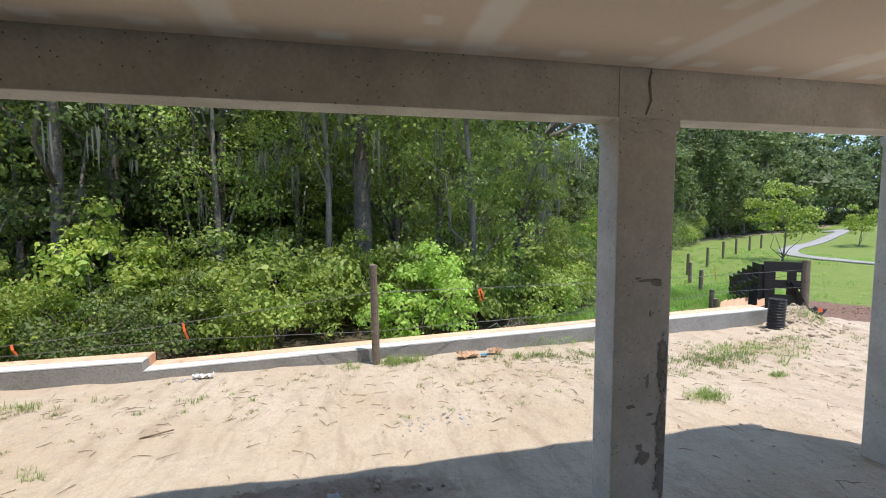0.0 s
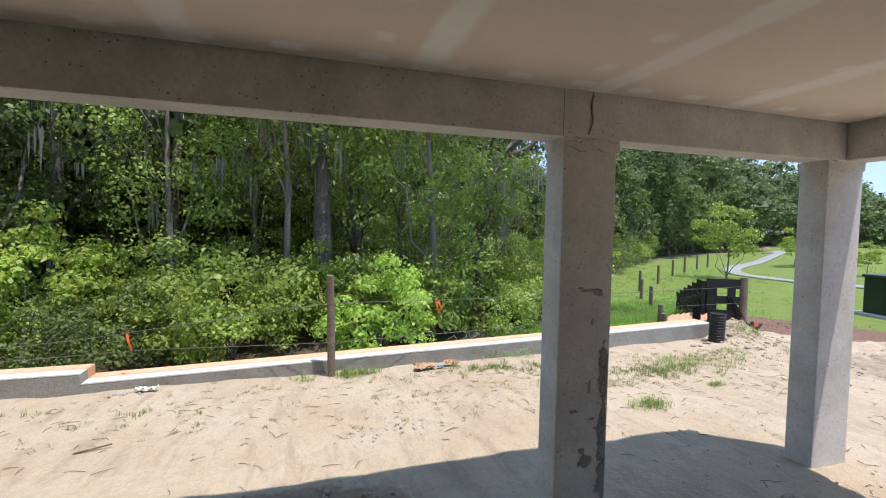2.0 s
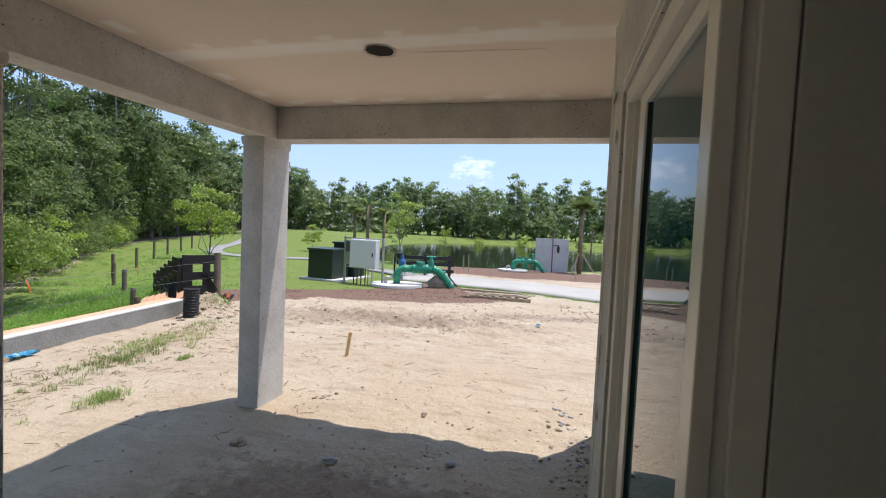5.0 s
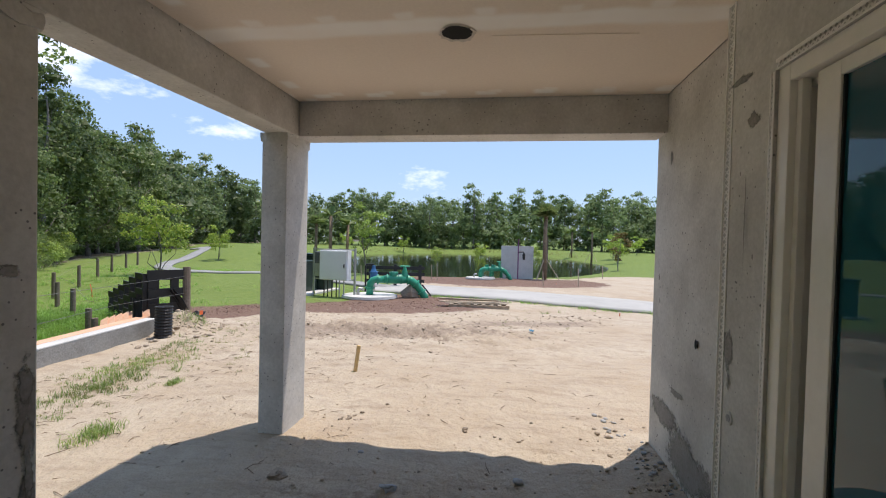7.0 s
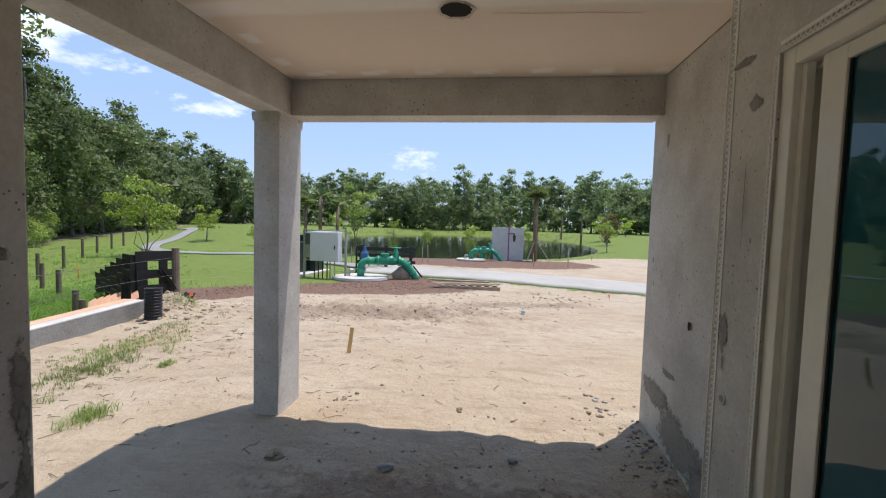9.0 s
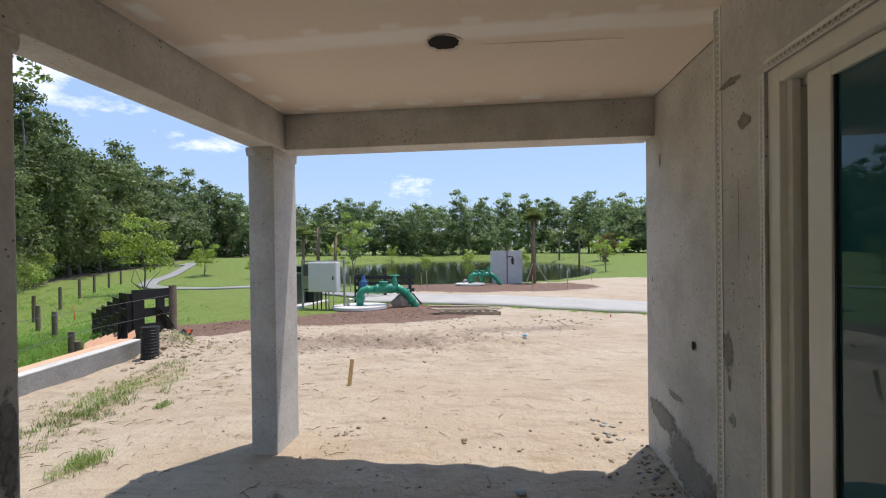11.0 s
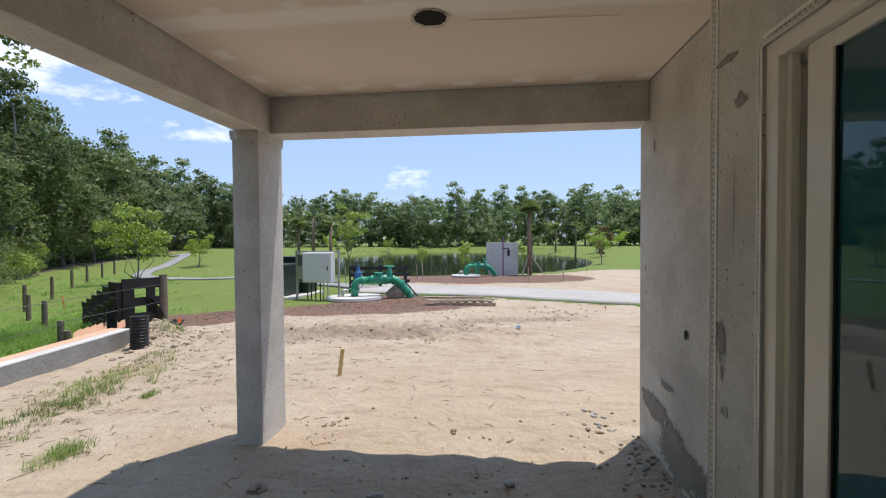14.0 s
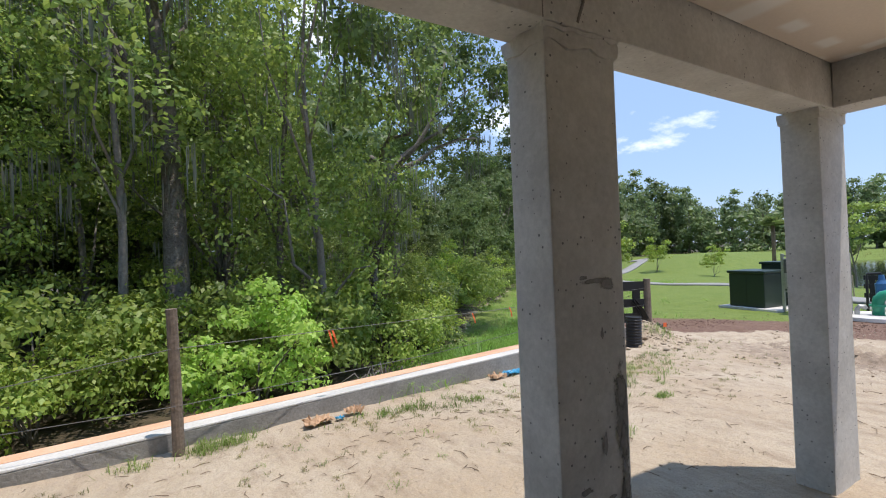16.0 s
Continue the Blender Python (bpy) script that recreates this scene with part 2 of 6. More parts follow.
LEAF_YELLOW = leaf_material("vine_leaves", (0.19, 0.31, 0.052), (0.41, 0.47, 0.09), 0.3)
LEAF_MID = leaf_material("light_leaves", (0.17, 0.26, 0.052), (0.31, 0.38, 0.09))
LEAF_FAR = leaf_material("far_leaves", (0.12, 0.175, 0.075), (0.20, 0.26, 0.10))
LEAF_EDGE = leaf_material("field_edge_leaves", (0.08, 0.125, 0.042), (0.15, 0.20, 0.062))
LEAF_PALM = leaf_material("palm_fronds", (0.09, 0.15, 0.04), (0.16, 0.19, 0.07))
GRASS = leaf_material("grass_blades", (0.13, 0.27, 0.04), (0.23, 0.36, 0.08), 0.25)
WEED = leaf_material("weed_blades", (0.13, 0.225, 0.045), (0.26, 0.31, 0.10), 0.3)
DRYGRASS = leaf_material("dry_grass", (0.16, 0.19, 0.06), (0.30, 0.27, 0.12), 0.3)
MOSS = leaf_material("spanish_moss", (0.16, 0.17, 0.14), (0.23, 0.23, 0.19), 0.2)
RUST = leaf_material("russet_plants", (0.20, 0.11, 0.05), (0.16, 0.17, 0.05), 0.3)


def glass_material():
    m = bpy.data.materials.new("tinted_glass")
    m.use_nodes = True
    p = m.node_tree.nodes["Principled BSDF"]
    p.inputs["Base Color"].default_value = (0.02, 0.135, 0.18, 1)
    p.inputs["Roughness"].default_value = 0.015
    p.inputs["Transmission Weight"].default_value = 0.35
    p.inputs["IOR"].default_value = 1.5
    return m


def water_material():
    m = bpy.data.materials.new("pond_water")
    m.use_nodes = True
    nt = m.node_tree
    p = nt.nodes["Principled BSDF"]
    p.inputs["Base Color"].default_value = (0.018, 0.026, 0.016, 1)
    p.inputs["Roughness"].default_value = 0.06
    co, n, b = nt.nodes.new("ShaderNodeTexCoord"), nt.nodes.new("ShaderNodeTexNoise"), nt.nodes.new("ShaderNodeBump")
    n.inputs["Scale"].default_value = 3.0
    b.inputs["Strength"].default_value, b.inputs["Distance"].default_value = 0.12, 0.05
    nt.links.new(co.outputs["Object"], n.inputs["Vector"])
    nt.links.new(n.outputs["Fac"], b.inputs["Height"])
    nt.links.new(b.outputs[0], p.inputs["Normal"])
    return m


def ground_material():
    """Pale sand, dark mulch, damp soil and turf, mixed by where each was laid."""
    m = bpy.data.materials.new("ground")
    m.use_nodes = True
    nt = m.node_tree
    p = nt.nodes["Principled BSDF"]
    co = nt.nodes.new("ShaderNodeTexCoord")

    def noise_node(s, d=6):
        n = nt.nodes.new("ShaderNodeTexNoise")
        n.inputs["Scale"].default_value, n.inputs["Detail"].default_value, n.inputs["Roughness"].default_value = s, d, 0.65
        nt.links.new(co.outputs["Object"], n.inputs["Vector"])
        return n.outputs["Fac"]

    def rng(src, a, b, c=0.0, d=1.0):
        r = nt.nodes.new("ShaderNodeMapRange")
        for k, v in (("From Min", a), ("From Max", b), ("To Min", c), ("To Max", d)):
            r.inputs[k].default_value = v
        nt.links.new(src, r.inputs["Value"])
        return r.outputs[0]

    def blend(f, a, b):
        x = nt.nodes.new("ShaderNodeMix")
        x.data_type = "RGBA"
        nt.links.new(f, x.inputs["Factor"])
        for k, v in (("A", a), ("B", b)):
            if isinstance(v, tuple):
                x.inputs[k].default_value = (*v, 1)
            else:
                nt.links.new(v, x.inputs[k])
        return x.outputs["Result"]

    def add(a, b, op="ADD"):
        x = nt.nodes.new("ShaderNodeMath")
        x.operation = op
        nt.links.new(a, x.inputs[0])
        nt.links.new(b, x.inputs[1])
        return x.outputs[0]

    def zone(name, wob=0.5):
        a = nt.nodes.new("ShaderNodeAttribute")
        a.attribute_name = name
        return rng(add(add(a.outputs["Fac"], rng(noise_node(1.7), 0, 1, -wob, wob)), rng(noise_node(11, 8), 0.2, 0.8, -0.45, 0.45)), 0.36, 0.64)

    grain, blotch, lump = noise_node(90, 3), noise_node(0.55), noise_node(7)
    sand = blend(rng(blotch, 0.4, 0.65), (0.46, 0.385, 0.295), (0.40, 0.312, 0.22))
    sand = blend(rng(lump, 0.48, 0.75), sand, (0.37, 0.30, 0.23))
    smap = nt.nodes.new("ShaderNodeMapping")
    smap.inputs["Scale"].default_value = (3.4, 0.8, 1)
    smap.inputs["Rotation"].default_value = (0, 0, radians(14))
    nt.links.new(co.outputs["Object"], smap.inputs["Vector"])
    streak = nt.nodes.new("ShaderNodeTexNoise")
    streak.inputs["Scale"].default_value, streak.inputs["Detail"].default_value, streak.inputs["Roughness"].default_value = 1.6, 8, 0.7
    nt.links.new(smap.outputs[0], streak.inputs["Vector"])
    sand = blend(rng(streak.outputs["Fac"], 0.5, 0.7, 0.0, 0.85), sand, (0.30, 0.23, 0.165))
    sand = blend(rng(noise_node(38, 4), 0.62, 0.72, 0.0, 0.6), sand, (0.27, 0.21, 0.155))
    dirt = blend(rng(lump, 0.35, 0.65), (0.23, 0.175, 0.13), (0.34, 0.265, 0.20))
    mulch = blend(rng(noise_node(22), 0.35, 0.65), (0.10, 0.055, 0.04), (0.23, 0.14, 0.10))
    turf = blend(rng(noise_node(2.2), 0.35, 0.65), (0.125, 0.185, 0.03), (0.19, 0.235, 0.05))
    turf = blend(rng(noise_node(14), 0.4, 0.7), turf, (0.085, 0.14, 0.022))
    litter = blend(rng(noise_node(5), 0.35, 0.65), (0.045, 0.04, 0.022), (0.10, 0.075, 0.045))
    c = blend(zone("dirt"), sand, dirt)
    c = blend(zone("mulch"), c, mulch)
    c = blend(zone("turf"), c, turf)
    c = blend(zone("litter"), c, litter)
    h = nt.nodes.new("ShaderNodeHueSaturation")
    nt.links.new(rng(grain, 0.3, 0.7, 0.88, 1.12), h.inputs["Value"])
    nt.links.new(c, h.inputs["Color"])
    nt.links.new(h.outputs[0], p.inputs["Base Color"])
    p.inputs["Roughness"].default_value = 0.95
    b = nt.nodes.new("ShaderNodeBump")
    b.inputs["Strength"].default_value, b.inputs["Distance"].default_value = 0.8, 0.05
    nt.links.new(add(rng(noise_node(16, 5), 0, 1), rng(grain, 0, 0.3)), b.inputs["Height"])
    nt.links.new(b.outputs[0], p.inputs["Normal"])
    return m


def ceiling_material():
    """Tan board with paler bands of joint compound over the seams and the screws."""
    m = material("drywall", (0.83, 0.725, 0.615), 0.03, 0.8, 60, 0.03, 0.9, tint=(0.80, 0.695, 0.59), spread=0.01)
    nt = m.node_tree
    p, hue = nt.nodes["Principled BSDF"], [n for n in nt.nodes if n.type == "HUE_SAT"][0]
    co, sep, nz = nt.nodes.new("ShaderNodeTexCoord"), nt.nodes.new("ShaderNodeSeparateXYZ"), nt.nodes.new("ShaderNodeTexNoise")
    nz.inputs["Scale"].default_value = 2.5
    nt.links.new(co.outputs["Object"], sep.inputs[0])
    nt.links.new(co.outputs["Object"], nz.inputs["Vector"])

    def calc(op, a, b=None, c=None):
        n = nt.nodes.new("ShaderNodeMath")
        n.operation = op
        for i, v in enumerate((a, b, c)):
            if v is None:
                continue
            if isinstance(v, (int, float)):
                n.inputs[i].default_value = v
            else:
                nt.links.new(v, n.inputs[i])
        return n.outputs[0]

    def near(src, width, soft):
        r = nt.nodes.new("ShaderNodeMapRange")
        r.interpolation_type = "SMOOTHSTEP"
        r.inputs["From Min"].default_value, r.inputs["From Max"].default_value = width, width + soft
        r.inputs["To Min"].default_value, r.inputs["To Max"].default_value = 1, 0
        nt.links.new(src, r.inputs["Value"])
        return r.outputs[0]

    x = calc("ADD", sep.outputs["X"], calc("MULTIPLY", calc("SUBTRACT", nz.outputs["Fac"], 0.5), 0.09))
    y = sep.outputs["Y"]
    total = None
    for seam in (-4.6, -3.5, -2.36, -1.22, -0.08, 1.07, 2.17, 3.2):
        d = near(calc("ABSOLUTE", calc("SUBTRACT", x, seam)), 0.045, 0.06)
        total = d if total is None else calc("MAXIMUM", total, d)
    spots = calc("MULTIPLY", near(calc("ABSOLUTE", calc("SUBTRACT", y, 2.66)), 0.02, 0.05), near(calc("ABSOLUTE", calc("SUBTRACT", calc("PINGPONG", x, 0.2), 0.0)), 0.05, 0.05))
    ends = calc("MULTIPLY", near(calc("ABSOLUTE", calc("SUBTRACT", x, 4.28)), 0.02, 0.05), near(calc("PINGPONG", y, 0.21), 0.05, 0.05))
    rows = calc("MULTIPLY", near(calc("PINGPONG", calc("ADD", x, 0.32), 0.57), 0.02, 0.04), near(calc("PINGPONG", y, 0.2), 0.03, 0.04))
    total = calc("MAXIMUM", calc("MAXIMUM", total, spots), calc("MAXIMUM", ends, calc("MULTIPLY", rows, 0.7)))
    mixer = nt.nodes.new("ShaderNodeMix")
    mixer.data_type = "RGBA"
    nt.links.new(calc("MULTIPLY", total, calc("ADD", nz.outputs["Fac"], 0.35)), mixer.inputs["Factor"])
    nt.links.new(hue.outputs[0], mixer.inputs["A"])
    mixer.inputs["B"].default_value = (0.95, 0.92, 0.87, 1)
    nt.links.new(mixer.outputs["Result"], p.inputs["Base Color"])
    return m


CEILING = ceiling_material()
GLASS, WATER, GROUND = glass_material(), water_material(), ground_material()


# ---- building blocks ----
def part(name, bm, material_, parent=None, label="", smooth=False):
    me = bpy.data.meshes.new(name)
    bm.to_mesh(me)
    bm.free()
    me.materials.append(material_)
    if smooth:
        me.polygons.foreach_set("use_smooth", [True] * len(me.polygons))
    ob = new(name, me)
    ob.parent = parent
    if label:
        tagged(ob, label)
    return ob


def thing(name, x, y, z, label, category, group="", rz=0.0, kind=""):
    ob = new(name)
    ob.matrix_world = pose(x, y, z, 0, 0, rz)
    return tagged(ob, label, category, group, kind)


def box(bm, x0, x1, y0, y1, z0, z1, bevel=0.0):
    made = bmesh.ops.create_cube(bm, size=1, matrix=Matrix.Translation(((x0 + x1) / 2, (y0 + y1) / 2, (z0 + z1) / 2)) @ Matrix.Diagonal((abs(x1 - x0), abs(y1 - y0), abs(z1 - z0), 1)))
    if bevel:
        edges = list({e for v in made["verts"] for e in v.link_edges})
        bmesh.ops.bevel(bm, geom=edges, offset=bevel, segments=2, affect="EDGES", profile=0.6)
    return bm


def slab(x0, x1, y0, y1, z0, z1, bevel=0.0):
    return box(bmesh.new(), x0, x1, y0, y1, z0, z1, bevel)


def rod(bm, p, q, r0, r1=None, seg=10):
    p, q = Vector(p), Vector(q)
    d = q - p
    m = Matrix.Translation((p + q) / 2) @ d.to_track_quat("Z", "Y").to_matrix().to_4x4()
    bmesh.ops.create_cone(bm, cap_ends=True, segments=seg, radius1=r0, radius2=r0 if r1 is None else r1, depth=d.length, matrix=m)
    return bm


def bar(p, q, r0, r1=None, seg=10):
    return rod(bmesh.new(), p, q, r0, r1, seg)


def tube(bm, pts, radii, seg=8):
    """A bent, tapering tube through pts."""
    pts = [Vector(p) for p in pts]
    rings = []
    for i, p in enumerate(pts):
        d = (pts[min(i + 1, len(pts) - 1)] - pts[max(i - 1, 0)]).normalized()
        a = d.orthogonal().normalized() if i == 0 else (rings[-1][1] - d * rings[-1][1].dot(d)).normalized()
        b = d.cross(a)
        r = radii[i] if isinstance(radii, (list, tuple)) else radii
        rings.append(([bm.verts.new(p + (a * math.cos(t) + b * math.sin(t)) * r) for t in [2 * math.pi * k / seg for k in range(seg)]], a))
    for (u, _), (v, _) in zip(rings, rings[1:]):
        for k in range(seg):
            bm.faces.new((u[k], u[(k + 1) % seg], v[(k + 1) % seg], v[k]))
    bm.faces.new(list(reversed(rings[0][0])))
    bm.faces.new(rings[-1][0])
    return bm


def leaf_shell(name, centres, radii, n, rng, size, material_, parent=None, flat=0.75, aspect=0.6, core=0.0, inner=0.6, loose=0.5, under=0.45):
    """Leaves lying over the outside of many uneven clumps, each clump its own small dome of foliage."""
    w = radii ** 2
    pick = rng.choice(len(centres), n, p=w / w.sum())
    d = rng.normal(size=(n, 3))
    d[:, 2] = np.abs(d[:, 2]) * 0.9 - under
    d /= np.linalg.norm(d, axis=1, keepdims=True)
    ripple = 1 + 0.22 * np.sin(d[:, :1] * 5 + pick[:, None] * 1.7) * np.cos(d[:, 1:2] * 4 + pick[:, None])
    at_ = centres[pick] + d * radii[pick][:, None] * ripple * rng.uniform(inner, 1.08, size=(n, 1)) * np.array([1, 1, flat])
    nrm = d + np.array([0, 0, 0.35]) + rng.normal(size=(n, 3)) * loose
    nrm /= np.linalg.norm(nrm, axis=1, keepdims=True)
    u = rng.normal(size=(n, 3)) - np.array([0, 0, 0.5])
    u -= nrm * np.sum(u * nrm, axis=1, keepdims=True)
    u /= np.linalg.norm(u, axis=1, keepdims=True)
    v = np.cross(nrm, u)
    s = size * rng.uniform(0.55, 1.35, size=(n, 1))
    co = np.stack([at_ - u * s * 0.5, at_ + v * s * aspect * 0.5 - u * s * 0.08, at_ + u * s * 0.5 - nrm * s * 0.12, at_ - v * s * aspect * 0.5 - u * s * 0.08], axis=1).reshape(-1, 3)
    fc = np.arange(n * 4).reshape(-1, 4)
    if core:
        t6 = np.array([(1, 0, 0), (0, 1, 0), (-1, 0, 0), (0, -1, 0), (0, 0, 1), (0, 0, -1)], dtype=float)
        f6 = np.array([(0, 1, 4, 4), (1, 2, 4, 4), (2, 3, 4, 4), (3, 0, 4, 4), (1, 0, 5, 5), (2, 1, 5, 5), (3, 2, 5, 5), (0, 3, 5, 5)])[:, :3]
        m = len(centres)
        body = (centres[:, None, :] + t6[None] * (radii * core)[:, None, None] * rng.uniform(0.8, 1.2, size=(m, 6, 1)) * np.array([1, 1, flat])).reshape(-1, 3)
        tri = (f6[None] + 6 * np.arange(m)[:, None, None]).reshape(-1, 3) + len(co)
        me = bpy.data.meshes.new(name)
        me.from_pydata(np.concatenate([co, body]).tolist(), [], fc.tolist() + tri.tolist())
        me.materials.append(material_)
        ob = new(name, me)
        ob.parent = parent
        return ob
    return raw_mesh(name, co, fc, material_, parent)


def raw_mesh(name, co, faces, material_, parent=None, smooth=False):
    me = bpy.data.meshes.new(name)
    faces = np.asarray(faces)
    k = faces.shape[1]
    me.vertices.add(len(co))
    me.vertices.foreach_set("co", np.asarray(co, dtype=np.float32).ravel())
    me.loops.add(faces.size)
    me.loops.foreach_set("vertex_index", faces.ravel().astype(np.int32))
    me.polygons.add(len(faces))
    me.polygons.foreach_set("loop_start", np.arange(0, faces.size, k, dtype=np.int32))
    me.polygons.foreach_set("loop_total", np.full(len(faces), k, dtype=np.int32))
    me.update(calc_edges=True)
    if smooth:
        me.polygons.foreach_set("use_smooth", [True] * len(faces))
    me.materials.append(material_)
    ob = new(name, me)
    ob.parent = parent
    return ob


# ---- ground ----
KERB_END = 7.95


def kerb_y(x):
    """The line of the low wall's near face."""
    return np.where(x < 0, 6.60 + 0.02 * x, 6.60 + 0.062 * x)


def smooth_step(v, a, b):
    t = np.clip((v - a) / (b - a), 0, 1)
    return t * t * (3 - 2 * t)


def wobble(x, y, s, seed):
    return np.sin(x * s + seed) * np.cos(y * s * 1.13 + seed * 1.7) + 0.5 * np.sin(x * s * 2.3 + y * s * 1.9 + seed * 3.1) + 0.3 * np.sin(x * s * 4.1 - y * s * 3.7 + seed)


POND = (55.5, 7.0, 26.5, 16.0)


def pond_ratio(x, y):
    return np.hypot((x - POND[0]) / POND[2], (y - POND[1]) / POND[3])


def ground_z(x, y):
    x, y = np.asarray(x, dtype=float), np.asarray(y, dtype=float)
    z = -0.05 * np.clip(y - 2.9, 0, 5) * (1 - smooth_step(x, 5, 10)) - 0.058 * np.clip(x - 6.0, 0, 10.0)
    z = z + 0.012 * wobble(x, y, 2.1, 0.4) + 0.006 * wobble(x, y, 6.0, 2.2)
    beyond = smooth_step(y - kerb_y(x), 0.1, 0.4) * (1 - smooth_step(x, KERB_END, KERB_END + 2.5))
    z = z - 0.34 * beyond
    z = z - 0.32 * smooth_step(y - 8.2 - 0.9 * np.clip(x - 9.0, 0, 9), 0.0, 1.8) * smooth_step(x, 2, 7) * (1 - smooth_step(x, 13, 20))
    track = np.exp(-(((x - 9.6 - 0.25 * (y - 3)) / 1.5) ** 2) - ((y - 3.2) / 3.6) ** 2)
    z = z + track * (0.05 * np.sin((x - 0.25 * y) * 5.2) + 0.035 * wobble(x, y, 7.0, 1.0) + 0.03 * wobble(x, y, 15.0, 4.0))
    near_edge = np.exp(-(((x - 3.9) / 1.6) ** 2) - ((y - 1.0) / 1.6) ** 2)
    z = z + near_edge * (0.004 * wobble(x, y, 8.0, 5.0) + 0.006 * wobble(x, y, 15.0, 3.0))
    z = z + 0.07 * np.exp(-(((x - 4.2) / 0.7) ** 2) - ((y + 0.05) / 0.22) ** 2)
    # rut with broken lumps near the porch edge
    z = z - 0.09 * np.exp(-(((x - 0.25) / 0.75) ** 2 + ((y - 3.35) / 0.22) ** 2) ** 2)
    z = z + 0.34 * np.exp(-(((x - 8.45) / 0.45) ** 2 + ((y - 7.05) / 0.4) ** 2))
    r = pond_ratio(x, y)
    far = smooth_step(x, 24, 34)
    z = z - 0.25 * far * (1 - smooth_step(r, 1.0, 1.25)) - 1.2 * (1 - smooth_step(r, 0.86, 1.04))
    z = z + 1.2 * smooth_step(np.hypot(x - 48, (y - 25) * 1.1), 16, 4)
    z = z + 0.55 * smooth_step(r, 1.03, 1.5) * smooth_step(x, 45, 70)
    return z


def zone_weights(x, y):
    k = kerb_y(x)
    mulch = smooth_step(np.hypot((x - 16.3) / 4.5, (y - 7.2) / 5.6), 1.12, 0.92)
    mulch = np.maximum(mulch, smooth_step(np.hypot((x - 12.0) / 2.6, (y - 8.2) / 1.7), 1.15, 0.9))
    mulch = np.maximum(mulch, smooth_step(np.hypot((x - 25.8) / 3.2, (y - 2.5) / 6.5), 1.1, 0.95))
    dirt = 1.0 * np.exp(-(((x - 9.4 - 0.3 * np.sin(y)) / 1.0) ** 2) - ((y - 3.6) / 2.6) ** 2) + 0.8 * np.exp(-(((x - 11.8 + 0.3 * y) / 0.7) ** 2) - ((y - 0.6) / 2.0) ** 2) + 0.95 * np.exp(-((x - 2.95) / 0.72) ** 4 - ((y - 1.1) / 1.5) ** 4)
    dirt = np.maximum(dirt, 1.4 * np.exp(-(((x - 0.25) / 0.9) ** 2 + ((y - 3.38) / 0.27) ** 2) ** 2))
    past = smooth_step(y - k, 0.35, 0.6)
    turf = past * (x < KERB_END + 1.2) + smooth_step(y + 0.75 * (x - 9.5), 10.2, 11.4) * (x >= KERB_END + 1.2)
    turf = turf * (y > 6.5) + smooth_step(x, 28.0, 29.5) * (y < 6.5)
    bare = smooth_step(np.hypot((x - 25) / 7.5, (y + 7.0) / 4.8), 1.1, 0.95)
    turf = turf * (1 - bare)
    woods = smooth_step(y - woods_edge(x), -1.5, 1.0)
    return mulch, dirt, turf * (1 - woods), woods


EDGE_X, EDGE_Y = (-60, 3, 13, 22, 31, 45, 69, 96, 130), (7.6, 8.0, 18.5, 27, 34, 41, 51, 56, 60)


def woods_edge(x):
    """How far out the woods begin."""
    return np.interp(x, EDGE_X, EDGE_Y)


def axis(lo, hi, step, reach, grow):
    mid = list(np.arange(lo, hi + step / 2, step))
    left, right, s = [lo], [hi], step
    while left[-1] > -reach:
        s *= grow
        left.append(left[-1] - s)
        right.append(right[-1] + s)
    return np.array(left[:0:-1] + mid + right[1:])


gx, gy = axis(-8.0, 13.0, 0.066, 3000, 1.08), axis(-0.5, 8.0, 0.06, 3000, 1.08)
XX, YY = np.meshgrid(gx, gy)
ZZ = ground_z(XX, YY)
# footprints and scuffs in the sand
rf = np.random.default_rng(6)
for k in range(420):
    fx, fy = rf.uniform(-6, 12), rf.uniform(0.2, 6.2)
    a, b = np.searchsorted(gx, (fx - 0.5, fx + 0.5))
    c, d = np.searchsorted(gy, (fy - 0.5, fy + 0.5))
    an, ln, wd = rf.uniform(0, 3.14), rf.uniform(0.08, 0.22), rf.uniform(0.05, 0.1)
    u = (XX[c:d, a:b] - fx) * math.cos(an) + (YY[c:d, a:b] - fy) * math.sin(an)
    v = -(XX[c:d, a:b] - fx) * math.sin(an) + (YY[c:d, a:b] - fy) * math.cos(an)
    q = (u / ln) ** 2 + (v / wd) ** 2
    ZZ[c:d, a:b] += rf.uniform(0.004, 0.012) * (-np.exp(-q) + 0.6 * np.exp(-((np.sqrt(q) - 1.4) / 0.4) ** 2))
nx_, ny_ = len(gx), len(gy)
ii = np.arange(nx_ * ny_).reshape(ny_, nx_)
ground = raw_mesh("ground", np.stack([XX, YY, ZZ], axis=-1).reshape(-1, 3), np.stack([ii[:-1, :-1], ii[:-1, 1:], ii[1:, 1:], ii[1:, :-1]], axis=-1).reshape(-1, 4), GROUND, smooth=True)
for key, w in zip(("mulch", "dirt", "turf", "litter"), zone_weights(XX, YY)):
    at = ground.data.attributes.new(key, "FLOAT", "POINT")
    at.data.foreach_set("value", np.asarray(w, dtype=np.float32).ravel())
tagged(ground, "pale trampled sand with mulch and mown grass beyond", "ground", kind="structure")


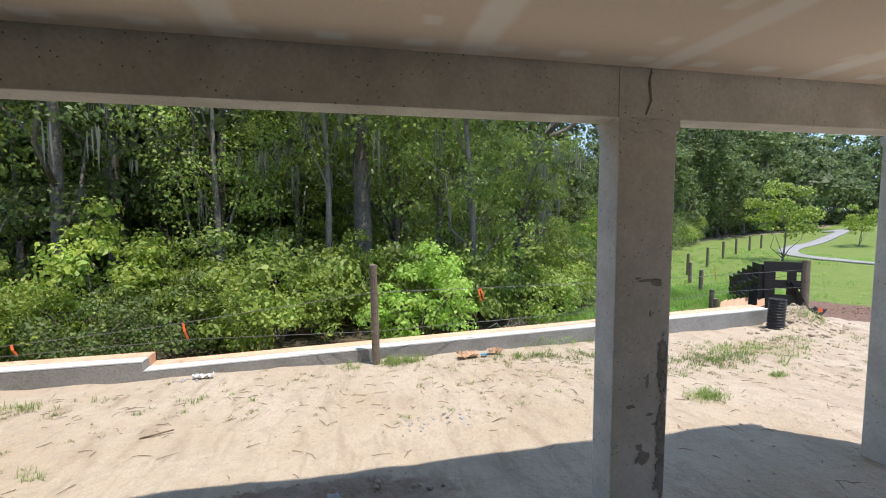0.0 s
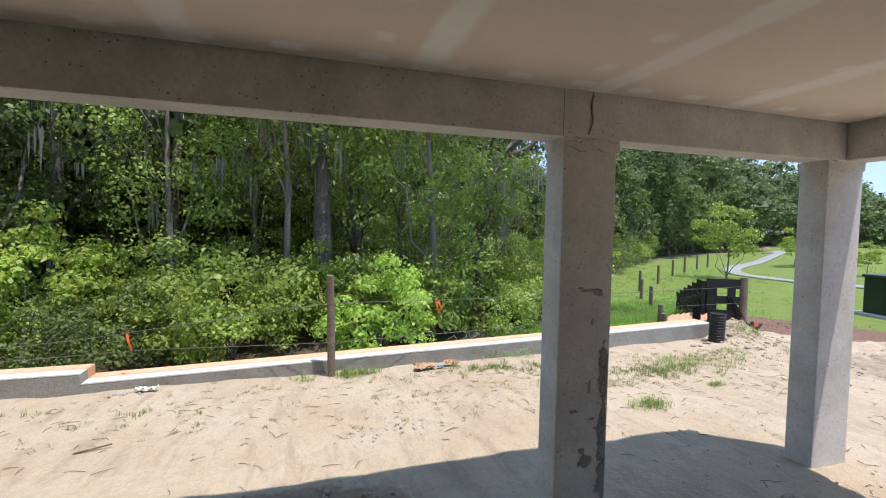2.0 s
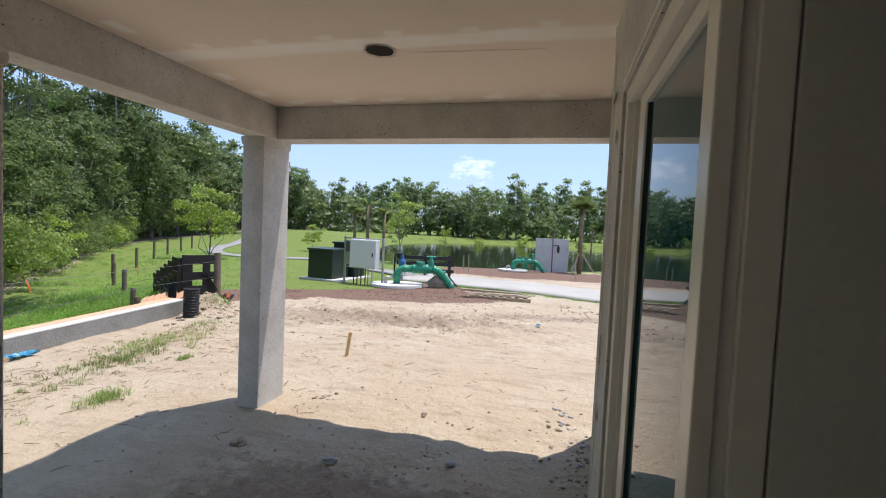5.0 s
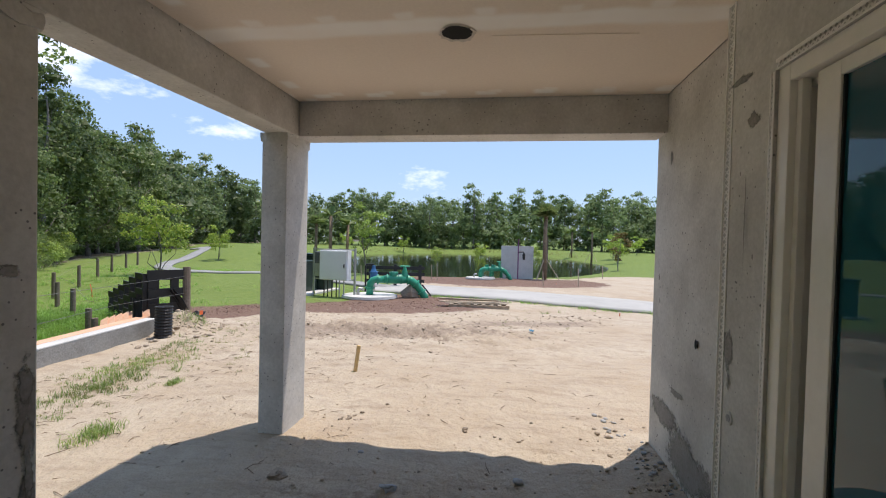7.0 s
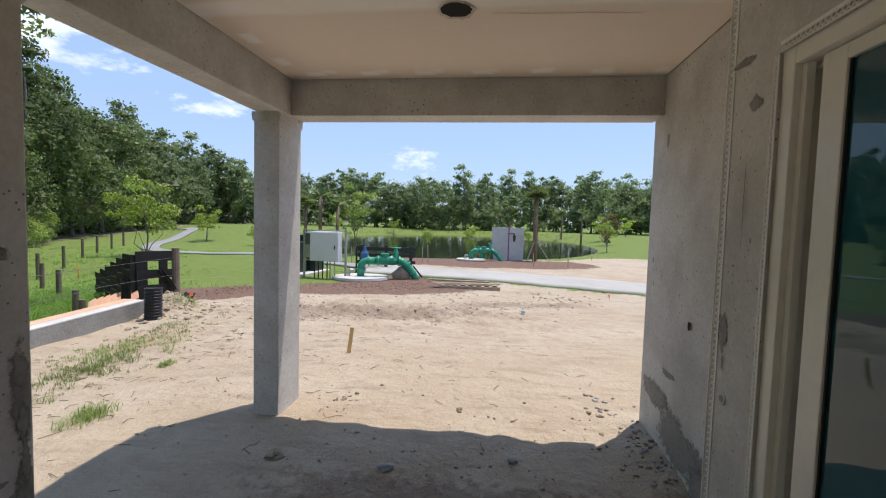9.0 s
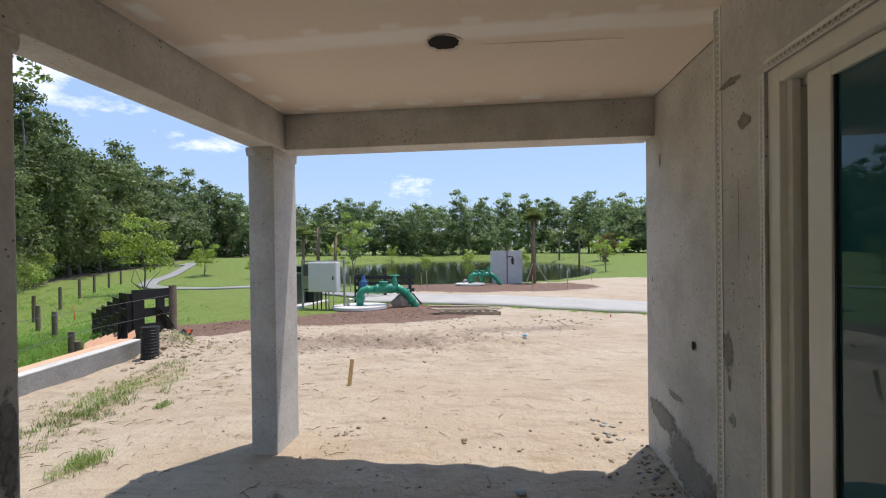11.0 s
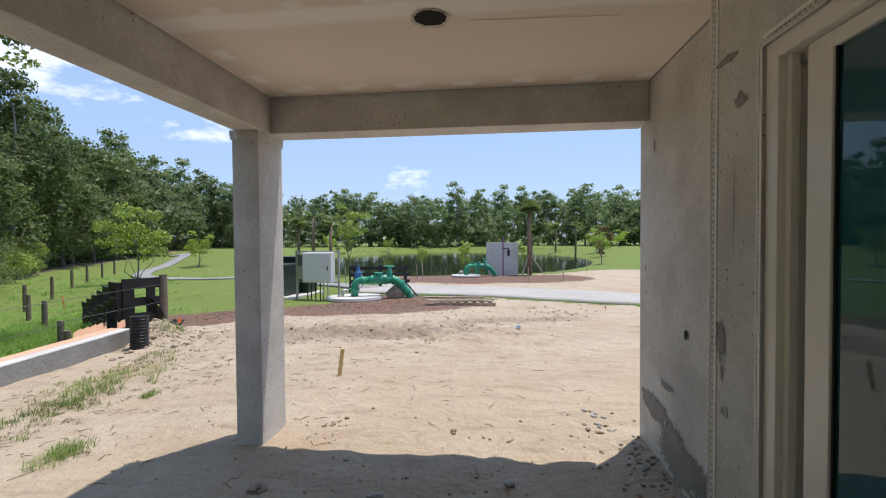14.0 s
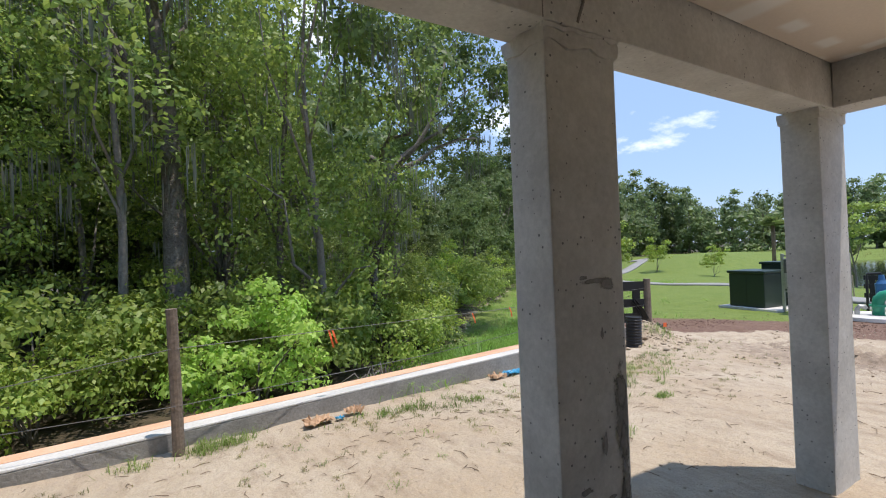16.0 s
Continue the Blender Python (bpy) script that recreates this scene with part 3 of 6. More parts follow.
def strip(name, left, right, height, material_, label, category, lift=0.03):
    """A paved band between two edge lines, following the ground."""
    co, fc = [], []
    n = 6
    for (x0, y0), (x1, y1) in zip(left, right):
        for k in range(n + 1):
            x, y = x0 + (x1 - x0) * k / n, y0 + (y1 - y0) * k / n
            co.append((x, y, height(x, y) + lift))
    m = len(left)
    for i in range(m - 1):
        for k in range(n):
            a = i * (n + 1) + k
            fc.append((a, a + 1, a + n + 2, a + n + 1))
    ob = raw_mesh(name, np.array(co), np.array(fc), material_, smooth=True)
    mod = ob.modifiers.new("depth", "SOLIDIFY")
    mod.thickness, mod.offset = 0.10, 0.0
    return tagged(ob, label, category, kind="structure")


def flat_z(x, y):
    return float(ground_z(x, y))


def band(points, half, steps=6):
    """Edge lines of a smooth band along points."""
    pts = []
    for i in range(len(points) - 1):
        p0, p1, p2, p3 = (Vector(points[max(0, min(len(points) - 1, i + o))]) for o in (-1, 0, 1, 2))
        for k in range(steps):
            t = k / steps
            pts.append(0.5 * ((2 * p1) + (p2 - p0) * t + (2 * p0 - 5 * p1 + 4 * p2 - p3) * t * t + (3 * p1 - p0 - 3 * p2 + p3) * t ** 3))
    left, right = [], []
    for i, p in enumerate(pts):
        d = (pts[min(i + 1, len(pts) - 1)] - pts[max(i - 1, 0)]).normalized()
        left.append((p.x - d.y * half, p.y + d.x * half))
        right.append((p.x + d.y * half, p.y - d.x * half))
    return left, right


l, r = band([(20.0, 6.6), (19.6, 4.7), (18.9, 0.8), (17.2, -3.5), (14.5, -9.0), (11, -16), (5, -26)], 1.5)
strip("road", l, r, flat_z, ROADCONCRETE, "pale concrete drive with a thin grass verge", "road")
l, r = band([(20.0, 6.0), (21.8, 9.2), (25.2, 13.2), (24.0, 17.6), (25.2, 21.3), (30.0, 25.0), (36.0, 27.8), (40.5, 29.9), (42.3, 32.3), (46.0, 33.2), (52.0, 35.0)], 0.48)
strip("footpath", l, r, flat_z, ASPHALT, "winding grey asphalt footpath through mown grass", "footpath")

pond = bmesh.new()
bmesh.ops.create_circle(pond, cap_ends=True, segments=72, radius=1, matrix=Matrix.Translation((POND[0], POND[1], -0.92)) @ Matrix.Diagonal((POND[2] * 1.04, POND[3] * 1.04, 1, 1)))
tagged(part("water", pond, WATER), "still dark green pond reflecting the trees", "pond", kind="structure")

# ---- porch ----
FRONT, BEAM_Y, END_X, CEIL, BEAM_Z = 2.81, 2.785, 4.40, 2.68, 2.40
HIGH = 4.1
WALL_Y, DOOR_Y, BEAD_X = -0.05, 0.085, 3.16


def setting(name, bm, mat_, label, category):
    return tagged(part(name, bm, mat_), label, category, kind="structure")


def column(name, x0, x1):
    c = thing(name, (x0 + x1) / 2, FRONT + 0.1, -0.3, "grey rendered masonry porch column with damp blotches", "column", "porch columns")
    w = (x1 - x0) / 2
    part("shaft", slab(-w, w, -0.1, 0.11, 0, 2.66, 0.008), STUCCO, c)
    bm = slab(-w - 0.008, w + 0.008, -0.108, 0.118, 2.635, 2.7)
    bmesh.ops.subdivide_edges(bm, edges=list(bm.edges), cuts=9, use_grid_fill=True)
    for v in bm.verts:
        q = v.co * 14 + Vector((x0 * 3, 0, 0))
        out = Vector((v.co.x / w, v.co.y / 0.11, 0)).normalized()
        v.co += out * 0.016 * noise.noise(q) + Vector((0, 0, 0.035 * noise.noise(q * 0.7 + Vector((9, 2, 4))) if v.co.z < 2.66 else 0))
    part("collar", bm, STUCCO, c, "rough rendered neck under the beam")
    return c


column("column", -1.95, -1.56)
column("column", 1.98, 2.36)
column("column", 4.26, 4.645)
setting("beam_front", slab(-9.0, END_X + 0.25, BEAM_Y, 3.0, BEAM_Z, CEIL + 0.02, 0.006), STUCCO, "grey rendered beam over the porch columns", "beam")
setting("beam_end", slab(END_X, END_X + 0.25, -0.05, BEAM_Y - 0.003, BEAM_Z, CEIL + 0.02, 0.006), STUCCO, "grey rendered beam at the porch's end", "beam")
setting("wall_upper_front", slab(-9.0, END_X + 0.25, BEAM_Y + 0.02, 2.998, CEIL + 0.02, HIGH), STUCCO, "grey rendered wall above the porch beam", "wall")
setting("wall_upper_end", slab(END_X + 0.02, END_X + 0.248, -0.5, BEAM_Y + 0.02, CEIL + 0.02, HIGH), STUCCO, "grey rendered wall above the end beam", "wall")
setting("ceiling", slab(-9.0, END_X - 0.007, WALL_Y + 0.006, BEAM_Y - 0.008, CEIL, CEIL + 0.012), CEILING, "unpainted tan drywall porch ceiling with taped joints", "ceiling")
setting("roof", slab(-9.2, END_X + 0.34, -6.5, 3.0, HIGH, HIGH + 0.15), STUCCO, "flat roof over house and porch", "roof")
setting("wall_east", slab(BEAD_X - 0.1, 4.6, -0.35, WALL_Y, -0.4, CEIL), STUCCO, "grey rough-rendered house wall with trowel marks", "wall")
setting("wall_door_side", slab(2.775, BEAD_X, -0.35, DOOR_Y, -0.4, CEIL), STUCCO, "grey rendered wall beside the sliding door", "wall")
setting("wall_over_door", slab(-1.1, 2.775, -0.35, DOOR_Y, 2.255, CEIL), STUCCO, "grey rendered wall over the sliding door", "wall")
setting("wall_west", slab(-9.0, -1.1, -0.35, DOOR_Y, -0.4, CEIL), STUCCO, "grey rendered house wall", "wall")
setting("floor", slab(-9.0, 4.59, -6.5, DOOR_Y - 0.14, -0.4, 0.2), SLAB, "bare concrete floor slab of the house", "floor")
setting("wall_room_back", slab(-9.0, 4.6, -6.5, -6.3, 0.2, HIGH), DRYWALL, "plain interior wall", "wall")
setting("wall_room_east", slab(4.4, 4.6, -6.3, -0.35, 0.2, HIGH), DRYWALL, "plain interior wall", "wall")
setting("wall_room_west", slab(-9.0, -8.8, -6.3, 3.0, -0.4, HIGH), DRYWALL, "plain wall closing the west end", "wall")
setting("ceiling_room", slab(-9.0, 4.6, -6.3, -0.36, CEIL, CEIL + 0.02), CEILING, "plain interior ceiling", "ceiling")

# ---- low wall ----
def kerb_piece(name, x0, x1, t0, t1, label):
    """One run of the retaining wall's top: concrete at the front, peach coping bricks behind."""
    y0, y1 = float(kerb_y(x0)), float(kerb_y(x1))
    out = tagged(new(name), label, "low wall", "low retaining wall", "structure")
    for nm, a, b, lift, mt in (("coping", 0.21, 0.42, 0.0, PEACH), ("concrete_top", 0.004, 0.208, 0.0, CONCRETE), ("block_face", 0.0, 0.206, -0.022, BLOCK)):
        bm = bmesh.new()
        v = [bm.verts.new(p) for p in ((x0, y0 + a, t0 - 0.02 if nm == "concrete_top" else -1.2), (x1, y1 + a, t1 - 0.02 if nm == "concrete_top" else -1.2), (x1, y1 + b, t1 - 0.02 if nm == "concrete_top" else -1.2), (x0, y0 + b, t0 - 0.02 if nm == "concrete_top" else -1.2),
                                      (x0, y0 + a, t0 + lift), (x1, y1 + a, t1 + lift), (x1, y1 + b, t1 + lift), (x0, y0 + b, t0 + lift))]
        for f in ((3, 2, 1, 0), (4, 5, 6, 7), (0, 1, 5, 4), (1, 2, 6, 5), (2, 3, 7, 6), (3, 0, 4, 7)):
            bm.faces.new([v[i] for i in f])
        bmesh.ops.bevel(bm, geom=[e for e in bm.edges if e.verts[0].co.z > -1 and e.verts[1].co.z > -1], offset=0.006, segments=2, affect="EDGES")
        part(nm, bm, mt, out)
    return out


kerb_piece("low_wall", -14.0, -2.03, 0.02, 0.05, "higher run of a low retaining wall with peach coping")
kerb_piece("low_wall", -2.027, KERB_END, -0.07, 0.10, "lower run of a low retaining wall with peach coping")


# ---- sliding door ----
door = tagged(new("door_1"), "open white vinyl sliding glass door with stacked panels", "sliding door", kind="structure")
part("jamb", slab(2.70, 2.772, -0.14, 0.075, 0.2, 2.253, 0.004), VINYL, door)
part("jamb_stop", slab(2.672, 2.70, 0.02, 0.05, 0.2, 2.19, 0.003), VINYL, door)
part("jamb_stop", slab(2.645, 2.70, -0.06, -0.03, 0.2, 2.19, 0.003), VINYL, door)
part("head", slab(-0.95, 2.70, -0.14, 0.075, 2.19, 2.253, 0.004), VINYL, door)
part("head_track", slab(-0.95, 2.70, -0.005, 0.004, 2.165, 2.19), VINYL, door)
part("sill", slab(-0.95, 2.70, -0.14, 0.075, 0.2, 0.235, 0.004), VINYL, door)
part("jamb", slab(-1.02, -0.95, -0.14, 0.075, 0.2, 2.253, 0.004), VINYL, door)


def door_panel(x0, x1, y0, y1):
    """A glazed sliding panel as a part of the door."""
    p = new("panel")
    p.parent = door
    z0, z1, w = 0.24, 2.185, 0.11
    for nm, a in (("stile", (x0, x0 + 0.075, y0, y1, z0, z1)), ("stile", (x1 - w, x1, y0, y1, z0, z1)), ("top_rail", (x0 + 0.075, x1 - w, y0, y1, z1 - 0.05, z1)), ("bottom_rail", (x0 + 0.075, x1 - w, y0, y1, z0, z0 + 0.11))):
        part(nm, slab(*a, 0.004), VINYL, p)
    mid = (y0 + y1) / 2
    g = part("pane", slab(x0 + 0.075, x1 - w, mid - 0.004, mid + 0.004, z0 + 0.11, z1 - 0.05), GLASS, p, "dusty tinted glass pane")
    g.visible_shadow = False
    for nm, a in (("gasket", (x0 + 0.075, x0 + 0.083)), ("gasket", (x1 - w - 0.008, x1 - w))):
        part(nm, slab(*a, mid + 0.004, mid + 0.012, z0 + 0.11, z1 - 0.05), BLACKPLASTIC, p, "thin black glazing gasket")
    return p


door_panel(1.75, 2.60, 0.005, 0.045)
door_panel(1.75, 2.60, -0.085, -0.022)
part("interlock", slab(1.765, 1.80, -0.0215, 0.0045, 0.24, 2.185), VINYL, door)
part("latch", slab(1.744, 1.752, -0.065, -0.052, 1.05, 1.18), BLACKPLASTIC, door, "black latch plate")
setting("wall_door_return", slab(1.752, 1.87, -0.30, -0.09, 0.2, 2.25, 0.003), DRYWALL, "shadowed drywall return inside the sliding door", "wall")


def ladder(name, length, width, pitch, place, label):
    """Perforated plastic stucco bead: two rims with crossing bars between."""
    bm = bmesh.new()
    box(bm, 0, 0.012, 0, 0.003, 0, length)
    box(bm, width - 0.006, width, 0, 0.003, 0, length)
    for k in range(int(length / pitch)):
        z = k * pitch
        for a, b in (((0.006, z), (width - 0.005, z + pitch)), ((width - 0.005, z), (0.006, z + pitch))):
            d = Vector((b[0] - a[0], 0, b[1] - a[1])).normalized() * 0.0036
            n = Vector((-d.z, 0, d.x))
            q = [Vector((a[0], 0.0025, a[1])) + n, Vector((a[0], 0.0025, a[1])) - n, Vector((b[0], 0.0025, b[1])) - n, Vector((b[0], 0.0025, b[1])) + n]
            bm.faces.new([bm.verts.new(v) for v in q])
    ob = part(name, bm, BEAD)
    ob.matrix_world = place
    return tagged(ob, label, "stucco bead", kind="structure")


ladder("trim_corner", 3.08, 0.06, 0.03, pose(BEAD_X - 0.058, DOOR_Y + 0.001, -0.4), "perforated white plastic corner bead on the render")
ladder("trim_jamb", 2.6, 0.03, 0.022, pose(2.772, DOOR_Y + 0.001, -0.35), "perforated white plastic bead beside the door")
ladder("trim_head", 3.8, 0.04, 0.024, pose(-1.03, DOOR_Y + 0.001, 2.293) @ Matrix.Rotation(radians(90), 4, "Y"), "perforated white plastic bead over the door")
rim = bmesh.new()
rod(rim, (BEAD_X, DOOR_Y + 0.002, -0.4), (BEAD_X, DOOR_Y + 0.002, CEIL - 0.002), 0.006)
setting("trim_corner_nose", rim, BEAD, "white plastic nose of the corner bead", "trim")

# hole and torn tape in the ceiling
hole = thing("ceiling_hole", 3.29, 1.36, CEIL, "round cut-out for a lamp in the drywall", "ceiling opening")
bm = bmesh.new()
bmesh.ops.create_circle(bm, cap_ends=True, segments=24, radius=0.085, matrix=Matrix.Translation((0, 0, -0.002)))
part("opening", bm, VOID, hole, "dark open hole")
bm = bmesh.new()
rngh = random.Random(4)
ring = []
for k in range(28):
    a = 2 * math.pi * k / 28
    r0, r1 = 0.078 + rngh.uniform(-0.004, 0.004), 0.092 + rngh.uniform(-0.004, 0.012)
    ring.append((bm.verts.new((math.cos(a) * r0, math.sin(a) * r0, -0.001)), bm.verts.new((math.cos(a) * r1, math.sin(a) * r1, -0.005 - rngh.uniform(0, 0.004)))))
for k in range(28):
    (a, b), (c, d) = ring[k], ring[(k + 1) % 28]
    bm.faces.new((a, b, d, c))
part("torn_edge", bm, MUD, hole, "torn paper edge")
bm = bmesh.new()
tube(bm, [(3.34, 1.18, CEIL), (3.35, 0.9, CEIL - 0.004), (3.36, 0.6, CEIL - 0.006), (3.38, 0.42, CEIL - 0.002)], [0.001, 0.002, 0.002, 0.001], 6)
tagged(part("tape_ridge", bm, CEILING), "blistered paper tape ridge on the ceiling", "drywall tape")


# ---- damp stains and patches on the render ----
def stain_material():
    """Damp grey patches that thin out unevenly towards their rims."""
    m = material("damp_patch", (0.25, 0.238, 0.222), 0.2, 6, 60, 0.12, 0.8, tint=(0.31, 0.295, 0.275), spread=0.01)
    nt = m.node_tree
    at_, co, nz = nt.nodes.new("ShaderNodeAttribute"), nt.nodes.new("ShaderNodeTexCoord"), nt.nodes.new("ShaderNodeTexNoise")
    at_.attribute_name = "core"
    nz.inputs["Scale"].default_value, nz.inputs["Detail"].default_value, nz.inputs["Roughness"].default_value = 28, 6, 0.65
    add, r = nt.nodes.new("ShaderNodeMath"), nt.nodes.new("ShaderNodeMapRange")
    nt.links.new(co.outputs["Object"], nz.inputs["Vector"])
    nt.links.new(at_.outputs["Fac"], add.inputs[0])
    nt.links.new(nz.outputs["Fac"], add.inputs[1])
    r.inputs["From Min"].default_value, r.inputs["From Max"].default_value = 0.66, 0.92
    r.inputs["To Max"].default_value = 0.92
    nt.links.new(add.outputs[0], r.inputs["Value"])
    clear, mix = nt.nodes.new("ShaderNodeBsdfTransparent"), nt.nodes.new("ShaderNodeMixShader")
    nt.links.new(r.outputs[0], mix.inputs[0])
    nt.links.new(clear.outputs[0], mix.inputs[1])
    nt.links.new(nt.nodes["Principled BSDF"].outputs[0], mix.inputs[2])
    nt.links.new(mix.outputs[0], nt.nodes["Material Output"].inputs["Surface"])
    return m


STAIN = stain_material()


def blot(x, z, w, h, y, seed, label="dark damp stain on grey render"):
    """An uneven thin patch on the render, fading at its rim."""
    r_ = random.Random(seed)
    n = 30
    y += (0.0007 if y < 1 else -0.0007) * (seed % 10)
    co = [(x, y, z)]
    for ring_, k in [(q, k) for q in (0.5, 1.15) for k in range(n)]:
        a = 2 * math.pi * k / n
        q = ring_ * (1 + 0.4 * noise.noise(Vector((math.cos(a) * 1.6, math.sin(a) * 1.6, seed * 3.7))) + r_.uniform(-0.08, 0.08))
        u, v = math.cos(a) * w / 2 * q, math.sin(a) * h / 2 * q
        u = min(u, 2.352 - x) if x < 2.36 else u
        co.append((x + u, y, z + v))
    fc = [(0, 1 + k, 1 + (k + 1) % n) for k in range(n)]
    fc += [(1 + k, 1 + n + k, 1 + n + (k + 1) % n, 1 + (k + 1) % n) for k in range(n)]
    me = bpy.data.meshes.new("render_stain")
    me.from_pydata(co, [], fc)
    me.materials.append(STAIN)
    core = me.attributes.new("core", "FLOAT", "POINT")
    core.data.foreach_set("value", [0.6] + [0.5] * n + [0.0] * n)
    return tagged(new("render_stain", me), label, "stain", "render stains")


CF = FRONT - 0.002
for x, z, w, h, sd in ((2.20, 1.455, 0.20, 0.025, 1), (2.13, 1.47, 0.05, 0.02, 2), (2.315, 1.02, 0.06, 0.17, 3), (2.32, 0.82, 0.05, 0.14, 4), (2.325, 0.66, 0.04, 0.2, 5), (2.21, 0.83, 0.03, 0.09, 6), (2.32, 0.48, 0.04, 0.12, 7), (2.17, 0.42, 0.05, 0.06, 8), (2.27, 0.56, 0.04, 0.02, 9), (2.1, 0.68, 0.08, 0.03, 10), (2.24, 0.62, 0.06, 0.02, 11), (2.22, 1.25, 0.02, 0.05, 12),
                       (2.325, 0.92, 0.10, 0.42, 41), (2.33, 0.5, 0.11, 0.5, 42), (2.335, 0.2, 0.13, 0.3, 43), (2.2, 0.35, 0.12, 0.1, 44), (2.25, 1.44, 0.11, 0.05, 45), (-1.68, 1.46, 0.13, 0.03, 13), (-1.86, 1.47, 0.09, 0.05, 14), (-1.7, 0.85, 0.14, 0.02, 15)):
    blot(x, z, w, h, CF, sd)
for x, z, w, h, sd in ((2.92, 2.11, 0.12, 0.07, 21), (3.06, 1.13, 0.09, 0.2, 22), (3.05, 1.0, 0.03, 0.07, 23)):
    blot(x, z, w, h, DOOR_Y + 0.002, sd)
blot(3.02, 2.30, 0.22, 0.04, DOOR_Y + 0.003, 25)
for x, z, w, h, sd in ((2.88, 1.55, 0.015, 0.03, 26), (3.0, 1.9, 0.012, 0.02, 27), (2.95, 1.7, 0.01, 0.4, 28)):
    blot(x, z, w, h, DOOR_Y + 0.002, sd)
for x, z, w, h, sd in ((3.745, 1.01, 0.035, 0.05, 31), (4.28, 2.2, 0.05, 0.12, 36), (4.05, 0.62, 0.3, 0.05, 37), (4.3, 0.40, 0.6, 0.2, 46), (3.85, 0.24, 0.8, 0.34, 47), (3.4, 0.13, 0.6, 0.36, 48), (4.45, 1.35, 0.03, 0.06, 38), (4.42, 1.18, 0.02, 0.05, 39)):
    blot(x, z, w, h, WALL_Y + 0.002, sd, label="dark hole or damp patch in grey render")
bm = bmesh.new()
bmesh.ops.create_circle(bm, cap_ends=True, segments=9, radius=1, matrix=Matrix.Translation((3.745, WALL_Y + 0.0105, 1.01)) @ Matrix.Rotation(radians(-90), 4, "X") @ Matrix.Diagonal((0.019, 0.03, 1, 1)))
tagged(part("wall_hole", bm, VOID), "small ragged dark hole in the grey render", "hole")
plug = thing("wall_plug", 3.03, DOOR_Y, 0.84, "round grey conduit plug set in the render", "plug")
part("collar", bar((0, -0.01, 0), (0, 0.006, 0), 0.032, 0.029, 20), STUCCO, plug)
part("cap", bar((0, 0.004, 0), (0, 0.009, 0), 0.018, 0.016, 16), RUBBLE, plug)
bm = bmesh.new()
tube(bm, [(2.16, BEAM_Y, 2.68), (2.145, BEAM_Y - 0.004, 2.6), (2.16, BEAM_Y - 0.004, 2.5), (2.13, BEAM_Y, 2.42)], [0.004, 0.008, 0.007, 0.006], 6)
tagged(part("mortar_seam", bm, STUCCO_DARK), "ragged mortar seam over the column", "mortar seam")
bm = bmesh.new()
box(bm, 1.954, 1.958, BEAM_Y - 0.002, BEAM_Y, BEAM_Z, CEIL)
tagged(part("render_joint", bm, STUCCO_DARK), "fine straight joint in the beam's render", "render joint")
bm = bmesh.new()
tube(bm, [(-1.70, BEAM_Y, 2.68), (-1.71, BEAM_Y - 0.004, 2.55), (-1.69, BEAM_Y, 2.42)], 0.009, 6)
tagged(part("mortar_seam", bm, STUCCO_DARK), "ragged mortar seam over the column", "mortar seam")
for i, x in enumerate((-1.75, 2.17, 4.45)):
    bm = bmesh.new()
    rr = random.Random(50 + i)
    w = 0.2
    tube(bm, [(x - w + 2 * w * k / 8, FRONT - 0.006, 2.395 + rr.uniform(-0.012, 0.012)) for k in range(9)], [0.008 + rr.uniform(0, 0.008) for _ in range(9)], 6)
    tagged(part("mortar_ridge", bm, STUCCO), "rough mortar ridge where column meets beam", "mortar ridge", "mortar ridges")


